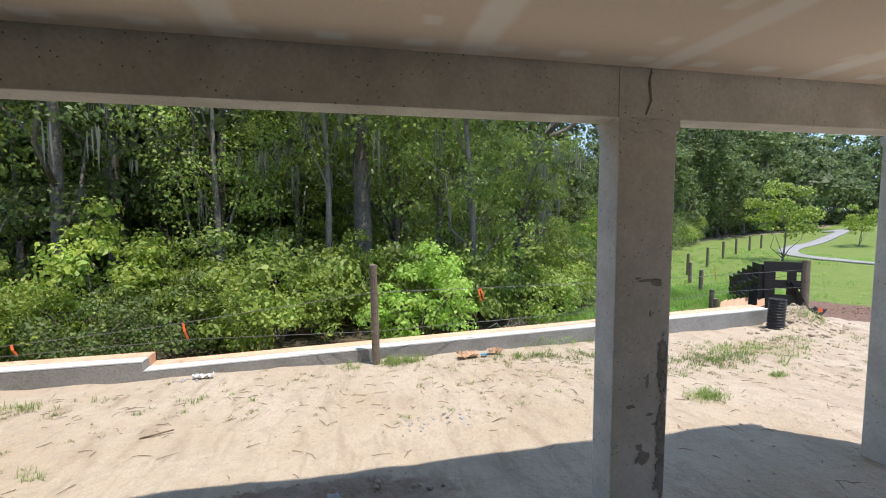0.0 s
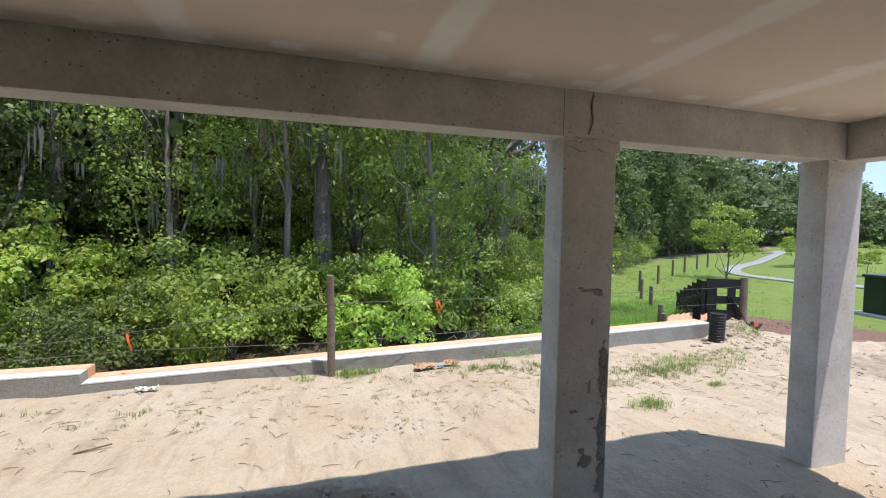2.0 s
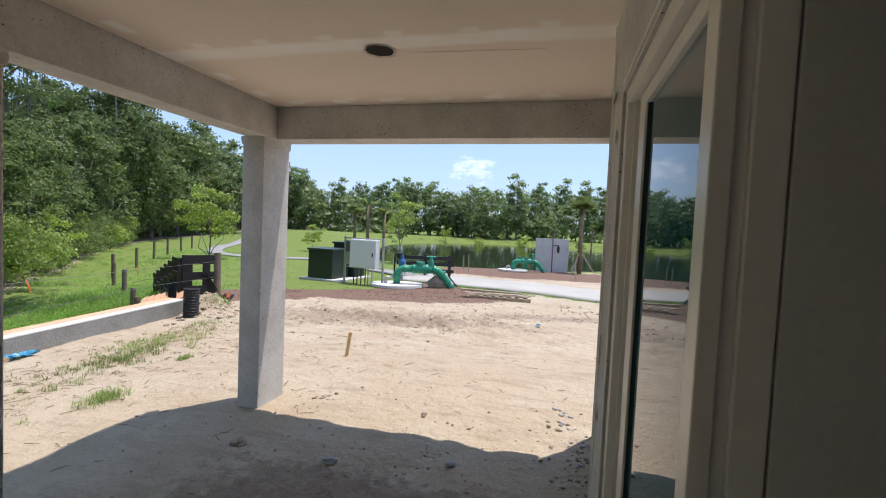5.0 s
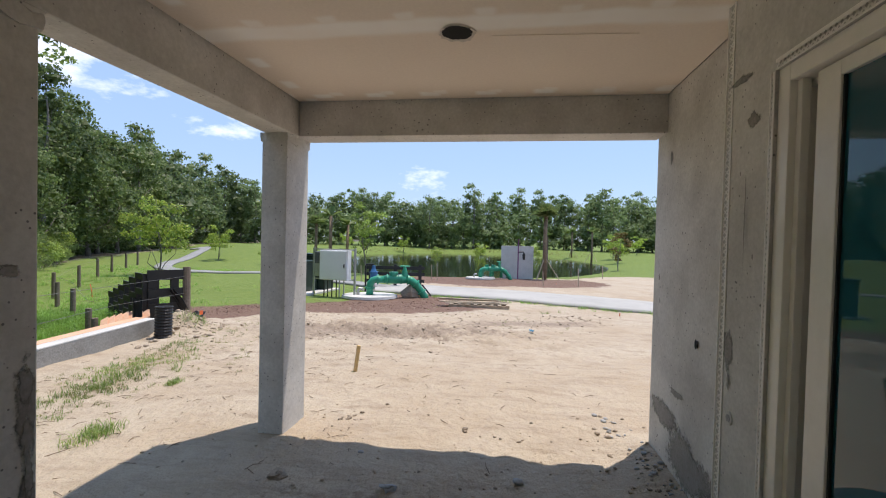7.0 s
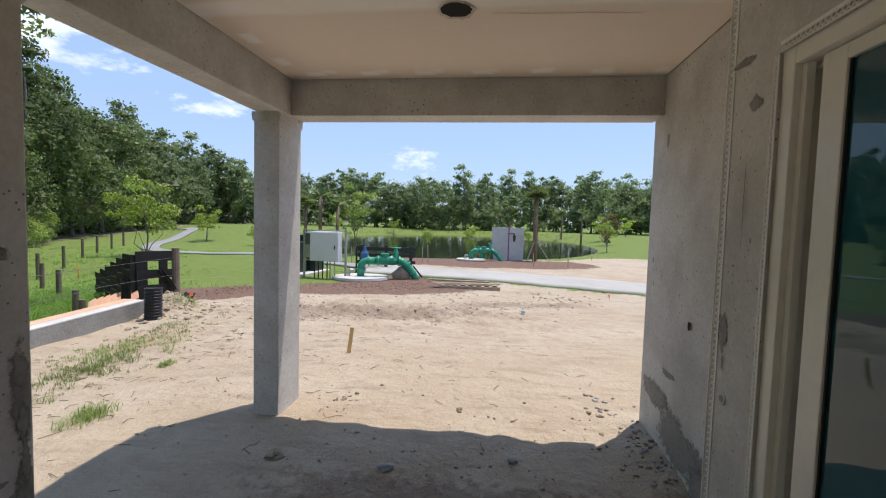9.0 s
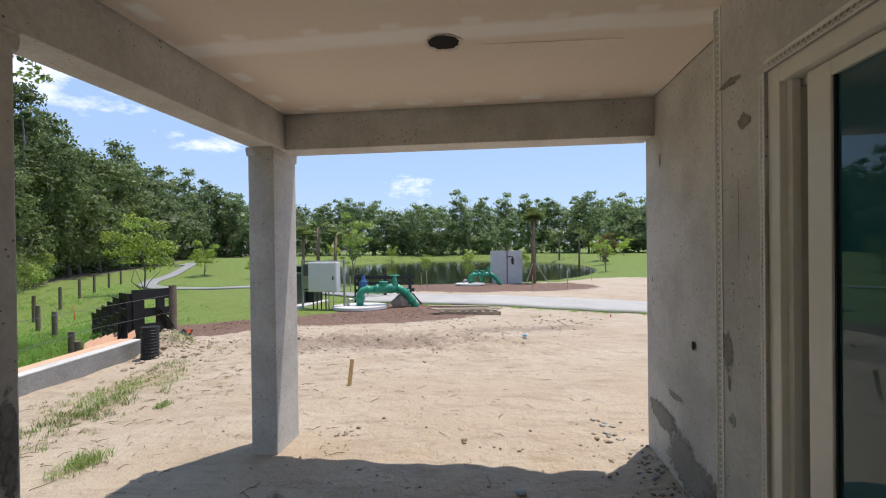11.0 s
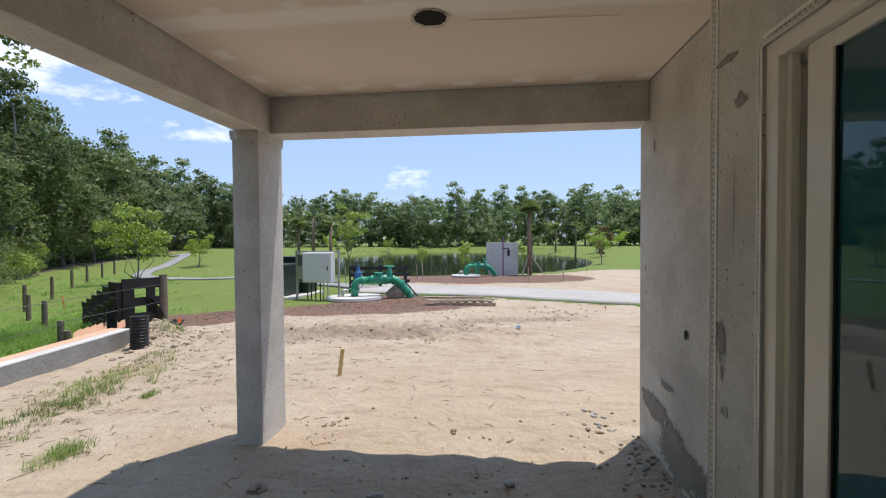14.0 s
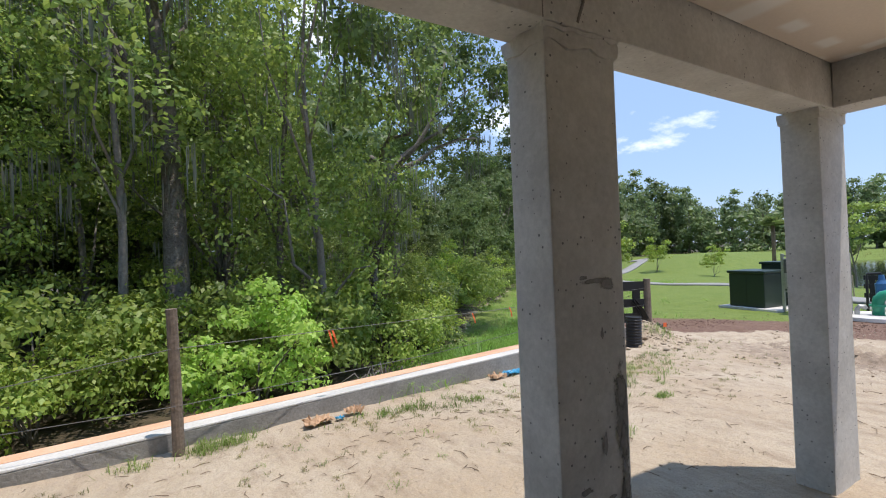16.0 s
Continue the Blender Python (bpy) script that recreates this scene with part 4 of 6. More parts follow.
# ---- plants ----
def tree(name, seed, height, radius, base, leaves, size, leaf, bark, trunk_r, label, lean=(0.0, 0.0), clumps=60, puff=0.26, limbs=7, group="woodland trees", moss=0, stout=0.5, core=0.0, low=1.0, bend=0.25):
    """Tapered bent trunk, limbs, and a ragged crown of leaf clumps with gaps between them."""
    rng = np.random.default_rng(seed)
    t = tagged(new(name), label, "tree", group)
    pts, rad = [], []
    for k in range(11):
        f = k / 10
        pts.append((lean[0] * f * height + bend * math.sin(seed + 6 * f) * f, lean[1] * f * height + bend * math.cos(seed * 2 + 5 * f) * f, -0.3 + (height * 0.9 + 0.3) * f))
        rad.append(trunk_r * (1.35 if k == 0 else 1) * (1 - 0.88 * f))
    part("trunk", tube(bmesh.new(), pts, rad, 10), bark, t, smooth=True)
    # clumps fill an uneven egg, broader above than below
    u = rng.normal(size=(clumps, 3))
    u /= np.linalg.norm(u, axis=1, keepdims=True)
    rr = rng.uniform(0.3, 1.0, size=(clumps, 1)) ** 0.5
    c = u * rr * np.array([radius, radius, (height - base) / 2])
    rise = (c[:, 2:3] / ((height - base) / 2) + 1) / 2
    c[:, :2] *= (low + (1 - low) * rise) * (1 + 0.3 * np.sin(rise * 9 + seed))
    c[:, 2] += (height + base) / 2
    c[:, :2] += np.array(lean) * np.clip(c[:, 2:3], 0, height)
    rc = puff * radius * rng.uniform(0.55, 1.35, size=clumps)
    for k in range(limbs):
        q = c[rng.integers(0, clumps)]
        i = min(9, max(1, int(10 * max(q[2] - radius * 0.6, 0.3) / height)))
        p = Vector(pts[i])
        q = Vector(q)
        m1, m2 = p.lerp(q, 0.35) + Vector(rng.normal(size=3) * 0.06 * radius), p.lerp(q, 0.7) + Vector((0, 0, 0.08 * radius)) + Vector(rng.normal(size=3) * 0.06 * radius)
        r0 = rad[i] * stout
        part("limb", tube(bmesh.new(), [p, m1, m2, q], [r0, r0 * 0.8, r0 * 0.5, 0.012], 6), bark, t, smooth=True)
    tagged(leaf_shell("crown", c, rc, leaves, rng, size, leaf, t, core=core, loose=0.9 if core else 0.55, flat=0.95 if core else 0.75, under=0.7 if core else 0.45), kind="stuff")
    if moss:
        hang_moss(t, c, rc, moss, rng)
    return t


def hang_moss(parent, c, rc, n, rng):
    """Grey strands hanging under the clumps, several to a tuft."""
    co, fc = [], []
    for i in range(n):
        k = rng.integers(0, len(c))
        p = c[k] + rng.normal(size=3) * rc[k] * np.array([0.6, 0.6, 0.2]) - np.array([0, 0, rc[k] * 0.4])
        L0 = rng.uniform(0.25, 0.9)
        for j in range(5):
            q = p + rng.normal(size=3) * np.array([0.06, 0.06, 0.03])
            L, w, a = L0 * rng.uniform(0.5, 1.2), rng.uniform(0.008, 0.022), rng.uniform(0, 6.28)
            d = np.array([math.cos(a), math.sin(a), 0]) * w
            b = len(co)
            co += [q - d * 0.5, q + d * 0.5, q + d - np.array([0, 0, L * 0.5]), q - d - np.array([0, 0, L * 0.5]), q - np.array([0, 0, L])]
            fc += [(b, b + 1, b + 2, b + 3), (b + 3, b + 2, b + 4)]
    me = bpy.data.meshes.new("moss")
    me.from_pydata([tuple(v) for v in co], [], fc)
    me.materials.append(MOSS)
    ob = new("moss", me)
    ob.parent = parent
    return tagged(ob, kind="stuff")


def shrub(name, seed, radius, height, leaves, size, leaf, label, group="bushes", clumps=34):
    rng = np.random.default_rng(seed)
    t = tagged(new(name), label, "bush", group)
    bm = bmesh.new()
    u = rng.normal(size=(clumps, 3))
    u /= np.linalg.norm(u, axis=1, keepdims=True)
    c = u * rng.uniform(0.3, 1, size=(clumps, 1)) ** 0.5 * np.array([radius, radius, height * 0.5]) + np.array([0, 0, height * 0.5])
    c[:, 2] *= 1 + 0.18 * np.sin(c[:, 0] * 3 + seed)
    for k in range(7):
        q = c[rng.integers(0, clumps)]
        tube(bm, [(0.05 * math.cos(k), 0.05 * math.sin(k), -0.15), (q[0] * 0.45, q[1] * 0.45, q[2] * 0.6), tuple(q)], [0.02, 0.013, 0.004], 5)
    tagged(part("branching", bm, BARK, t), kind="stuff")
    tagged(leaf_shell("foliage", c, radius * rng.uniform(0.16, 0.34, size=clumps), leaves, rng, size, leaf, t, flat=0.8, inner=0.45), kind="stuff")
    return t


def place(ob, x, y, s=1.0, turn=0.0, dz=0.0, first=False):
    m = Matrix.LocRotScale((x, y, flat_z(x, y) + dz), Euler((0, 0, turn)), Vector((s, s, s)))
    if first:
        ob.matrix_world = m
        return ob
    made = copy_thing(ob, m)
    made.scale = (s, s, s)
    return made


OAK = "tall leafy woodland tree with a grey trunk"
near_kinds = [
    tree("tree", 11, 11.0, 2.4, 0.3, 10000, 0.104, LEAF_OAK, BARK, 0.13, OAK, moss=40, clumps=120, puff=0.23),
    tree("tree", 12, 12.5, 2.6, 0.8, 10500, 0.108, LEAF_DARK, BARK, 0.17, "tall dark-leaved woodland tree hung with moss", moss=80, clumps=120, puff=0.23),
    tree("tree", 13, 9.5, 2.1, 0.2, 9000, 0.098, LEAF_OAK, BARK, 0.09, "slim woodland tree in full leaf", clumps=110, puff=0.24),
    tree("tree", 14, 10.5, 2.4, 0.2, 10000, 0.104, LEAF_MID, PALEBARK, 0.10, "woodland tree with layered light green foliage", moss=30, clumps=120, puff=0.22),
]
mid_kinds = [
    tree("tree", 15, 13.0, 3.4, 0.5, 6600, 0.27, LEAF_EDGE, BARK, 0.2, "broad leafy oak at the edge of the field", clumps=85, puff=0.27, core=0.42, limbs=5, low=0.75),
    tree("tree", 16, 14.5, 3.0, 2.2, 6400, 0.27, LEAF_EDGE, PALEBARK, 0.2, "tall tree with a rounded crown at the field's edge", clumps=75, puff=0.28, core=0.42, limbs=5, low=0.6),
    tree("tree", 17, 12.0, 3.5, 0.3, 6600, 0.27, LEAF_EDGE, BARK, 0.22, "dark broad tree at the edge of the field", clumps=85, puff=0.27, core=0.42, limbs=5, low=0.8),
]
far_kinds = [
    tree("tree", 21, 13.0, 3.6, -0.5, 2050, 0.5, LEAF_FAR, BARK, 0.2, "broad woodland tree at the edge of the clearing", clumps=62, puff=0.3, core=0.5, limbs=2, low=0.85),
    tree("tree", 22, 14.5, 3.3, 0.5, 2050, 0.5, LEAF_FAR, BARK, 0.2, "tall woodland tree with a rounded crown", clumps=62, puff=0.3, core=0.5, limbs=2, low=0.7),
    tree("tree", 23, 12.0, 3.9, -0.7, 2050, 0.5, LEAF_FAR, BARK, 0.2, "dark broad woodland tree in full leaf", clumps=62, puff=0.3, core=0.5, limbs=2, low=0.85),
    tree("tree", 24, 15.5, 3.0, 2.0, 1950, 0.5, LEAF_FAR, PALEBARK, 0.22, "slender tall tree standing above the woods", clumps=54, puff=0.32, core=0.5, limbs=3, low=0.7),
]
wr = random.Random(8)
used = set()


def plant(kinds, x, y, s, turn):
    k = wr.choice(kinds)
    return place(k, x, y, s, turn, first=not (k.name in used or used.add(k.name)))


def open_view(x, y):
    """The gap towards the neighbouring house stays free of trees."""
    return 133.5 < math.degrees(math.atan2(y - 0.35, x - 0.2)) < 150


def under_oak(x, y):
    """Small trees stand below the spreading oak."""
    return 0.5 if 50 < math.degrees(math.atan2(y - 1.6, x - 0.8)) < 74 and y < 24 else 1.0


# the wood behind the low wall
for row, (off, gap) in enumerate(((4.4, 2.4), (6.8, 2.5), (9.6, 2.7))):
    x = -24.0 + row
    while x < 4.5:
        px, py = x + wr.uniform(-0.7, 0.7), 7.6 + off + wr.uniform(-0.8, 0.8)
        x += gap
        if (row == 0 and -0.9 < px < 2.2) or open_view(px, py):
            continue
        plant(near_kinds, px, py, under_oak(px, py) * wr.uniform(0.85, 1.2), wr.uniform(0, 6.28))
# along the field's edge, farther and farther off
for row, (off, gap) in enumerate(((1.5, 3.2), (5.0, 3.4), (9.0, 4.0))):
    x = 4.2 + row * 0.8
    while x < 100:
        sl = (float(woods_edge(x + 0.5)) - float(woods_edge(x))) / 0.5
        n_ = Vector((-sl, 1)).normalized()
        px, py = x + n_.x * off + wr.uniform(-0.8, 0.8), float(woods_edge(x)) + n_.y * off + wr.uniform(-0.8, 0.8)
        if row < 2 and 51 < math.degrees(math.atan2(py - 1.6, px - 0.8)) < 63 and py < 20:
            x += gap * n_.y
            continue
        low = 0.62 if 5.5 < x < 28 else 1.0
        plant(near_kinds if x < 15 else mid_kinds if x < 52 else far_kinds, px, py, min(low, under_oak(px, py)) * wr.uniform(0.82, 1.12), wr.uniform(0, 6.28))
        x += gap * n_.y * (1 + max(0, x - 15) / 55)
# the back of the wood, closing the view between trunks
for k in range(30):
    px, py = -32 + k * 1.55 + wr.uniform(-0.6, 0.6), 19.5 + max(0, k - 21) * 1.5 + wr.uniform(-1.5, 1.5)
    if open_view(px, py):
        continue
    plant(far_kinds, px, py, under_oak(px, py) * wr.uniform(0.85, 1.05), wr.uniform(0, 6.28))
# the far shore
for row, off in enumerate((0, 5, 11)):
    for k in range(26):
        a = radians(30 - k * 2.75 + row * 1.2)
        rr_ = 96 + off + wr.uniform(-3, 3) + 6 * math.sin(k * 0.7)
        plant(far_kinds, rr_ * math.cos(a), rr_ * math.sin(a), wr.uniform(0.7, 0.92), wr.uniform(0, 6.28))
for k in range(12):
    a = radians(129 + k * 2.4)
    plant(far_kinds, 80 * math.cos(a), 80 * math.sin(a), wr.uniform(0.6, 0.8), k)

def undergrowth(points, n, clumps, low, high, puff, size, seed, mat_, label, core=0.45):
    """Dense leafy cover in uneven clumps along a line of points."""
    rng = np.random.default_rng(seed)
    p = np.asarray(points, dtype=float)
    f = rng.uniform(0, len(p) - 1.001, clumps)
    i = f.astype(int)
    c = p[i] + (p[i + 1] - p[i]) * (f - i)[:, None] + rng.normal(size=(clumps, 2)) * 1.0
    top = high * (0.7 + 0.3 * np.sin(f * 2.7) * np.cos(f * 1.1))
    z = ground_z(c[:, 0], c[:, 1]) + low + (top - low) * rng.uniform(0, 1, clumps) ** 1.3
    return tagged(leaf_shell("undergrowth", np.column_stack([c, z]), puff * rng.uniform(0.6, 1.3, size=clumps), n, rng, size, mat_, core=core), label, "undergrowth", kind="stuff")


undergrowth([(94 * math.cos(radians(a)), 94 * math.sin(radians(a))) for a in range(-44, 34, 2)], 12000, 460, 0, 8.5, 1.6, 0.6, 91, LEAF_FAR, "dense undergrowth along the far shore")
undergrowth([(x, float(woods_edge(x)) + 3.5) for x in np.linspace(14, 98, 40)], 16000, 520, 0, 2.6, 0.8, 0.3, 92, LEAF_EDGE, "dense undergrowth along the field's edge")
undergrowth([(x, 21.5 + max(0, x - 2) * 0.9) for x in np.linspace(-19, 14, 30)], 16000, 420, 0, 9.5, 1.2, 0.34, 93, LEAF_DARK, "dark leafy depth of the wood")

big = tree("oak_tree", 31, 12.5, 2.6, 3.4, 7000, 0.13, LEAF_OAK, BARK, 0.27, "thick-trunked oak behind the wire fence", lean=(-0.035, 0.02), moss=60, puff=0.24)
place(big, 0.95, 11.6, first=True)
pale = tree("tree", 32, 10.5, 1.7, 2.8, 4200, 0.12, LEAF_OAK, PALEBARK, 0.09, "slim pale-grey trunk hung with dry vines", lean=(0.02, 0.0), moss=80)
place(pale, 0.0, 11.2, first=True)
leaner = tree("oak_tree", 33, 6.8, 1.9, 3.2, 3600, 0.13, LEAF_OAK, BARK, 0.2, "leaning oak with spreading mossy limbs", lean=(0.16, 0.02), moss=90, puff=0.22)
place(leaner, 4.9, 12.2, 0.72, first=True)


def live_oak(name, seed, x, y, turn, label):
    """A spreading oak: crooked limbs forking again and again, foliage and moss on the outer twigs."""
    rng = np.random.default_rng(seed)
    t = tagged(new(name), label, "tree", "woodland trees")
    tips = []

    def grow(p, d, length, r, depth):
        pts, rad = [p], [r]
        for k in range(4):
            d = (d + Vector(rng.normal(size=3) * 0.3) + Vector((0, 0, 0.1))).normalized()
            pts.append(pts[-1] + d * length / 4)
            rad.append(r * (1 - 0.16 * (k + 1)))
        part("limb" if depth else "trunk", tube(bmesh.new(), pts, rad, 9 if depth < 2 else 5), BARK, t, smooth=True)
        if depth >= 2:
            tips.extend(pts[2:])
        if depth < 3:
            for k in range(5 if depth == 0 else 3):
                a = rng.uniform(0, 6.28) if depth else 1.26 * k + rng.uniform(-0.3, 0.3)
                out = Vector((math.cos(a), math.sin(a), 0))
                e = (d * 0.55 + out * (1.0 if depth == 0 else 0.75) + Vector((0, 0, rng.uniform(0.1, 0.55)))).normalized()
                grow(pts[-1] if k < 2 or depth == 0 else pts[2], e, length * rng.uniform(0.62, 0.82), rad[-1] * 0.66, depth + 1)

    grow(Vector((0, 0, -0.3)), Vector((0.2, 0.0, 1)).normalized(), 5.6, 0.36, 0)
    c = np.array([tuple(v) for v in tips])
    rc = rng.uniform(0.35, 0.78, size=len(c))
    tagged(leaf_shell("crown", c + rng.normal(size=c.shape) * 0.2, rc, 26000, rng, 0.14, LEAF_DARK, t, flat=0.6), kind="stuff")
    hang_moss(t, c, rc, 260, rng)
    t.matrix_world = pose(x, y, flat_z(x, y), 0, 0, turn)
    return t


live_oak("live_oak", 7, 7.2, 15.2, 140, "spreading live oak with crooked limbs and hanging moss")
stray = tree("tree", 35, 8.5, 2.6, 4.6, 3600, 0.14, LEAF_OAK, BARK, 0.24, "dark leaning trunk with a spreading crown", lean=(-0.13, 0.0), clumps=44)
place(stray, -15.7, 14.3, first=True)

bushes = [
    shrub("bush", 41, 1.1, 1.55, 3700, 0.078, LEAF_YELLOW, "yellow-green vine-covered bush behind the low wall"),
    shrub("bush", 42, 1.2, 1.35, 3700, 0.078, LEAF_MID, "leafy green undergrowth bush"),
    shrub("bush", 45, 1.2, 1.5, 3700, 0.078, LEAF_DARK, "shaded dark green undergrowth bush"),
    shrub("bush", 43, 0.9, 1.8, 3600, 0.08, LEAF_YELLOW, "tall light green bush at the edge of the wood"),
]
sweet = shrub("bush", 44, 1.0, 1.7, 4200, 0.085, LEAF_BRIGHT, "bright green bush in fresh leaf beside the fence post", clumps=48)
place(sweet, 1.75, 8.35, 1.0, 0.3, first=True)
x = -13.0
while x < 7.5:
    px = x + wr.uniform(-0.3, 0.3)
    if not 0.6 < px < 4.4 and not open_view(px, 8.5):
        plant(bushes, px, max(8.1, float(woods_edge(px)) + 0.3) + wr.uniform(0, 0.9), wr.uniform(0.7, 1.1), wr.uniform(0, 6.28))
    x += 1.05
for k in range(26):
    px = -14 + k * 1.0
    if open_view(px, 10):
        continue
    plant((bushes[1], bushes[3]), px + wr.uniform(-0.4, 0.4), float(woods_edge(px)) + 1.9 + wr.uniform(0, 0.8), wr.uniform(0.9, 1.5), wr.uniform(0, 6.28))
for k in range(22):
    px = 6.0 + k * 1.15
    plant(bushes[1:], px + wr.uniform(-0.4, 0.4), float(woods_edge(px)) + 0.3 + wr.uniform(0, 0.8), wr.uniform(0.8, 1.5), wr.uniform(0, 6.28))

for k in range(9):
    a = radians(135 + 1.6 * k)
    plant(bushes[:3], (10.5 + (k * 5) % 4) * math.cos(a), (10.5 + (k * 5) % 4) * math.sin(a) + 0.6, wr.uniform(0.5, 0.7), k)

young = tree("young_tree", 51, 4.3, 1.6, 0.8, 3000, 0.15, LEAF_YELLOW, PALEBARK, 0.05, "young bright green tree planted in the grass", clumps=36, group="young trees")
place(young, 21.5, 18.6, 1.0, 0.0, first=True)
slim = tree("young_tree", 52, 4.4, 1.05, 1.0, 1700, 0.15, LEAF_OAK, PALEBARK, 0.05, "slim young tree with thin olive foliage by the pond", clumps=34, group="young trees")
place(slim, 27.3, 9.7, 1.0, 0.0, first=True)
place(young, 34.0, 24.0, 0.7, 1.0)
place(young, 33.0, 19.0, 0.55, 2.0)
rusty = tree("young_tree", 53, 3.8, 0.9, 0.7, 1100, 0.16, RUST, PALEBARK, 0.05, "young conical tree with russet leaves", clumps=30, group="young trees")
place(rusty, 42.0, -8.2, 0.95, 0.0, first=True)
for px, py, sc in ((76, 19, 0.7), (75, 13, 0.6), (76, 6, 0.8), (74, -3, 0.6), (62, -12, 0.8), (70, -17, 0.7), (55, -11, 0.75), (68, 26, 0.7)):
    place(young, px, py, sc, px)


def palm(name, seed, h, r, fronds, label):
    rng = random.Random(seed)
    t = tagged(new(name), label, "palm tree", "staked palms")
    part("trunk", tube(bmesh.new(), [(0, 0, -0.2), (0.04, 0.02, h * 0.5), (0.02, 0, h)], [r * 1.15, r, r * 0.95], 10), PALMBARK, t, smooth=True)
    bm = bmesh.new()
    for k in range(fronds):
        a, e = rng.uniform(0, 6.28), rng.uniform(0.1, 1.35)
        d = Vector((math.cos(a) * math.cos(e), math.sin(a) * math.cos(e), math.sin(e)))
        L = rng.uniform(0.7, 1.0)
        sd = d.cross(Vector((0, 0, 1))).normalized()
        base_ = Vector((0.02, 0, h))
        for j in range(7):
            v = (d + sd * (j - 3) * 0.16).normalized()
            tip = base_ + v * L + Vector((0, 0, -0.12 * L * (1.4 - e)))
            mid = base_ + v * L * 0.55
            w = v.cross(d if j != 3 else sd)
            w = sd * 0.07
            bm.faces.new([bm.verts.new(q) for q in (base_, mid - w, tip, mid + w)])
    tagged(part("frond_crown", bm, LEAF_PALM, t), kind="stuff")
    for k in range(3):
        a = 2.1 * k + 0.4
        part("brace", bar((math.cos(a) * 0.9, math.sin(a) * 0.9, -0.05), (0, 0, min(1.3, h * 0.4)), 0.022, seg=6), OLDPINE, t)
    return t


p1 = palm("palm_tree", 61, 3.7, 0.115, 44, "newly planted palm with a small tied crown and braces")
place(p1, 28.1, -0.95, first=True)
p2 = palm("palm_tree", 62, 3.5, 0.105, 7, "newly planted palm with a nearly bare trunk")
place(p2, 27.5, 12.0, first=True)
place(p2, 27.8, 11.0, 0.85, 1.0)
place(p1, 29.5, 13.8, 0.85, 2.0)
for px, py in ((72, -4.5), (71, -8), (60, -9)):
    place(p2, px, py, 1.1, px)


# ---- wire fence ----
def fence_post(x, y, h, r, label, lean=0.0):
    z = flat_z(x, y)
    p = tagged(new("fence_post"), label, "fence post", "round fence posts")
    p.location = (x, y, z)
    bm = bmesh.new()
    tube(bm, [(0, 0, -0.3), (lean * 0.5, 0, h * 0.5), (lean, lean * 0.5, h)], [r * 1.05, r, r * 0.94], 12)
    part("shaft", bm, WOOD, p, smooth=False)
    return p


fence_post(0.83, 6.56, 1.36, 0.052, "weathered round wooden fence post in the sand", -0.03)
fence_post(9.43, 7.68, 1.2, 0.075, "thick dark round fence post by the black fence")
for x, y, h in ((9.17, 9.73, 0.62), (8.75, 9.15, 0.5), (10.9, 12.0, 0.7), (12.6, 14.4, 0.75), (14.4, 16.6, 0.9), (17.0, 18.4, 0.9), (19.6, 20.2, 0.9), (22.2, 22.0, 0.9), (24.8, 23.6, 0.9), (27.4, 25.2, 0.9)):
    fence_post(x, y, h, 0.06, "short round wooden post in the long grass")
for name, pts in (("fence_wire", [(-9.5, 6.9, 0.12), (-4.4, 6.85, 0.2), (-2.0, 6.75, 0.42), (0.79, 6.51, 0.80), (5.0, 7.15, 0.70), (9.43, 7.68, 0.70)]), ("fence_wire", [(-5.0, 7.0, 0.05), (-1.5, 6.85, 0.22), (0.8, 6.51, 0.27), (4.0, 7.1, 0.22), (7.6, 7.6, 0.35), (9.43, 7.68, 0.35)]),
                  ("fence_wire", [(9.43, 7.68, 0.6), (9.17, 9.73, 0.1), (10.9, 12.0, 0.25), (12.6, 14.4, 0.2), (17.0, 18.4, 0.2), (27.4, 25.2, 0.3)])):
    tagged(part(name, tube(bmesh.new(), pts, 0.004, 5), WIRE), "thin sagging strand of barbed wire", "wire", "fence wires")


def ribbon(x, y, z, tall):
    bm = bmesh.new()
    a = [(x, y, z), (x + 0.02, y - 0.02, z - tall * 0.5), (x + 0.05, y, z - tall)]
    for u, v in zip(a, a[1:]):
        u, v = Vector(u), Vector(v)
        w = Vector((0.012, 0.004, 0))
        for o in (0.0, 0.004):
            bm.faces.new([bm.verts.new(q + Vector((0, o, 0))) for q in (u - w, u + w, v + w, v - w)])
    return tagged(part("ribbon", bm, ORANGE), "faded orange marker ribbon tied to wire", "ribbon", "marker ribbons")


for x, y, z, h in ((2.33, 6.75, 0.76, 0.2), (2.37, 6.75, 0.76, 0.16), (-1.62, 6.78, 0.45, 0.2), (-3.55, 6.85, 0.28, 0.13), (5.4, 7.3, 0.7, 0.16), (4.55, 7.1, 0.7, 0.15), (9.75, 10.3, 0.4, 0.3)):
    ribbon(x, y, z, h)

# ---- black board fence and stepped brick ----
bf = thing("board_fence", 9.2, 7.9, flat_z(9.2, 7.9), "black painted board fence stepping down a slope", "fence")


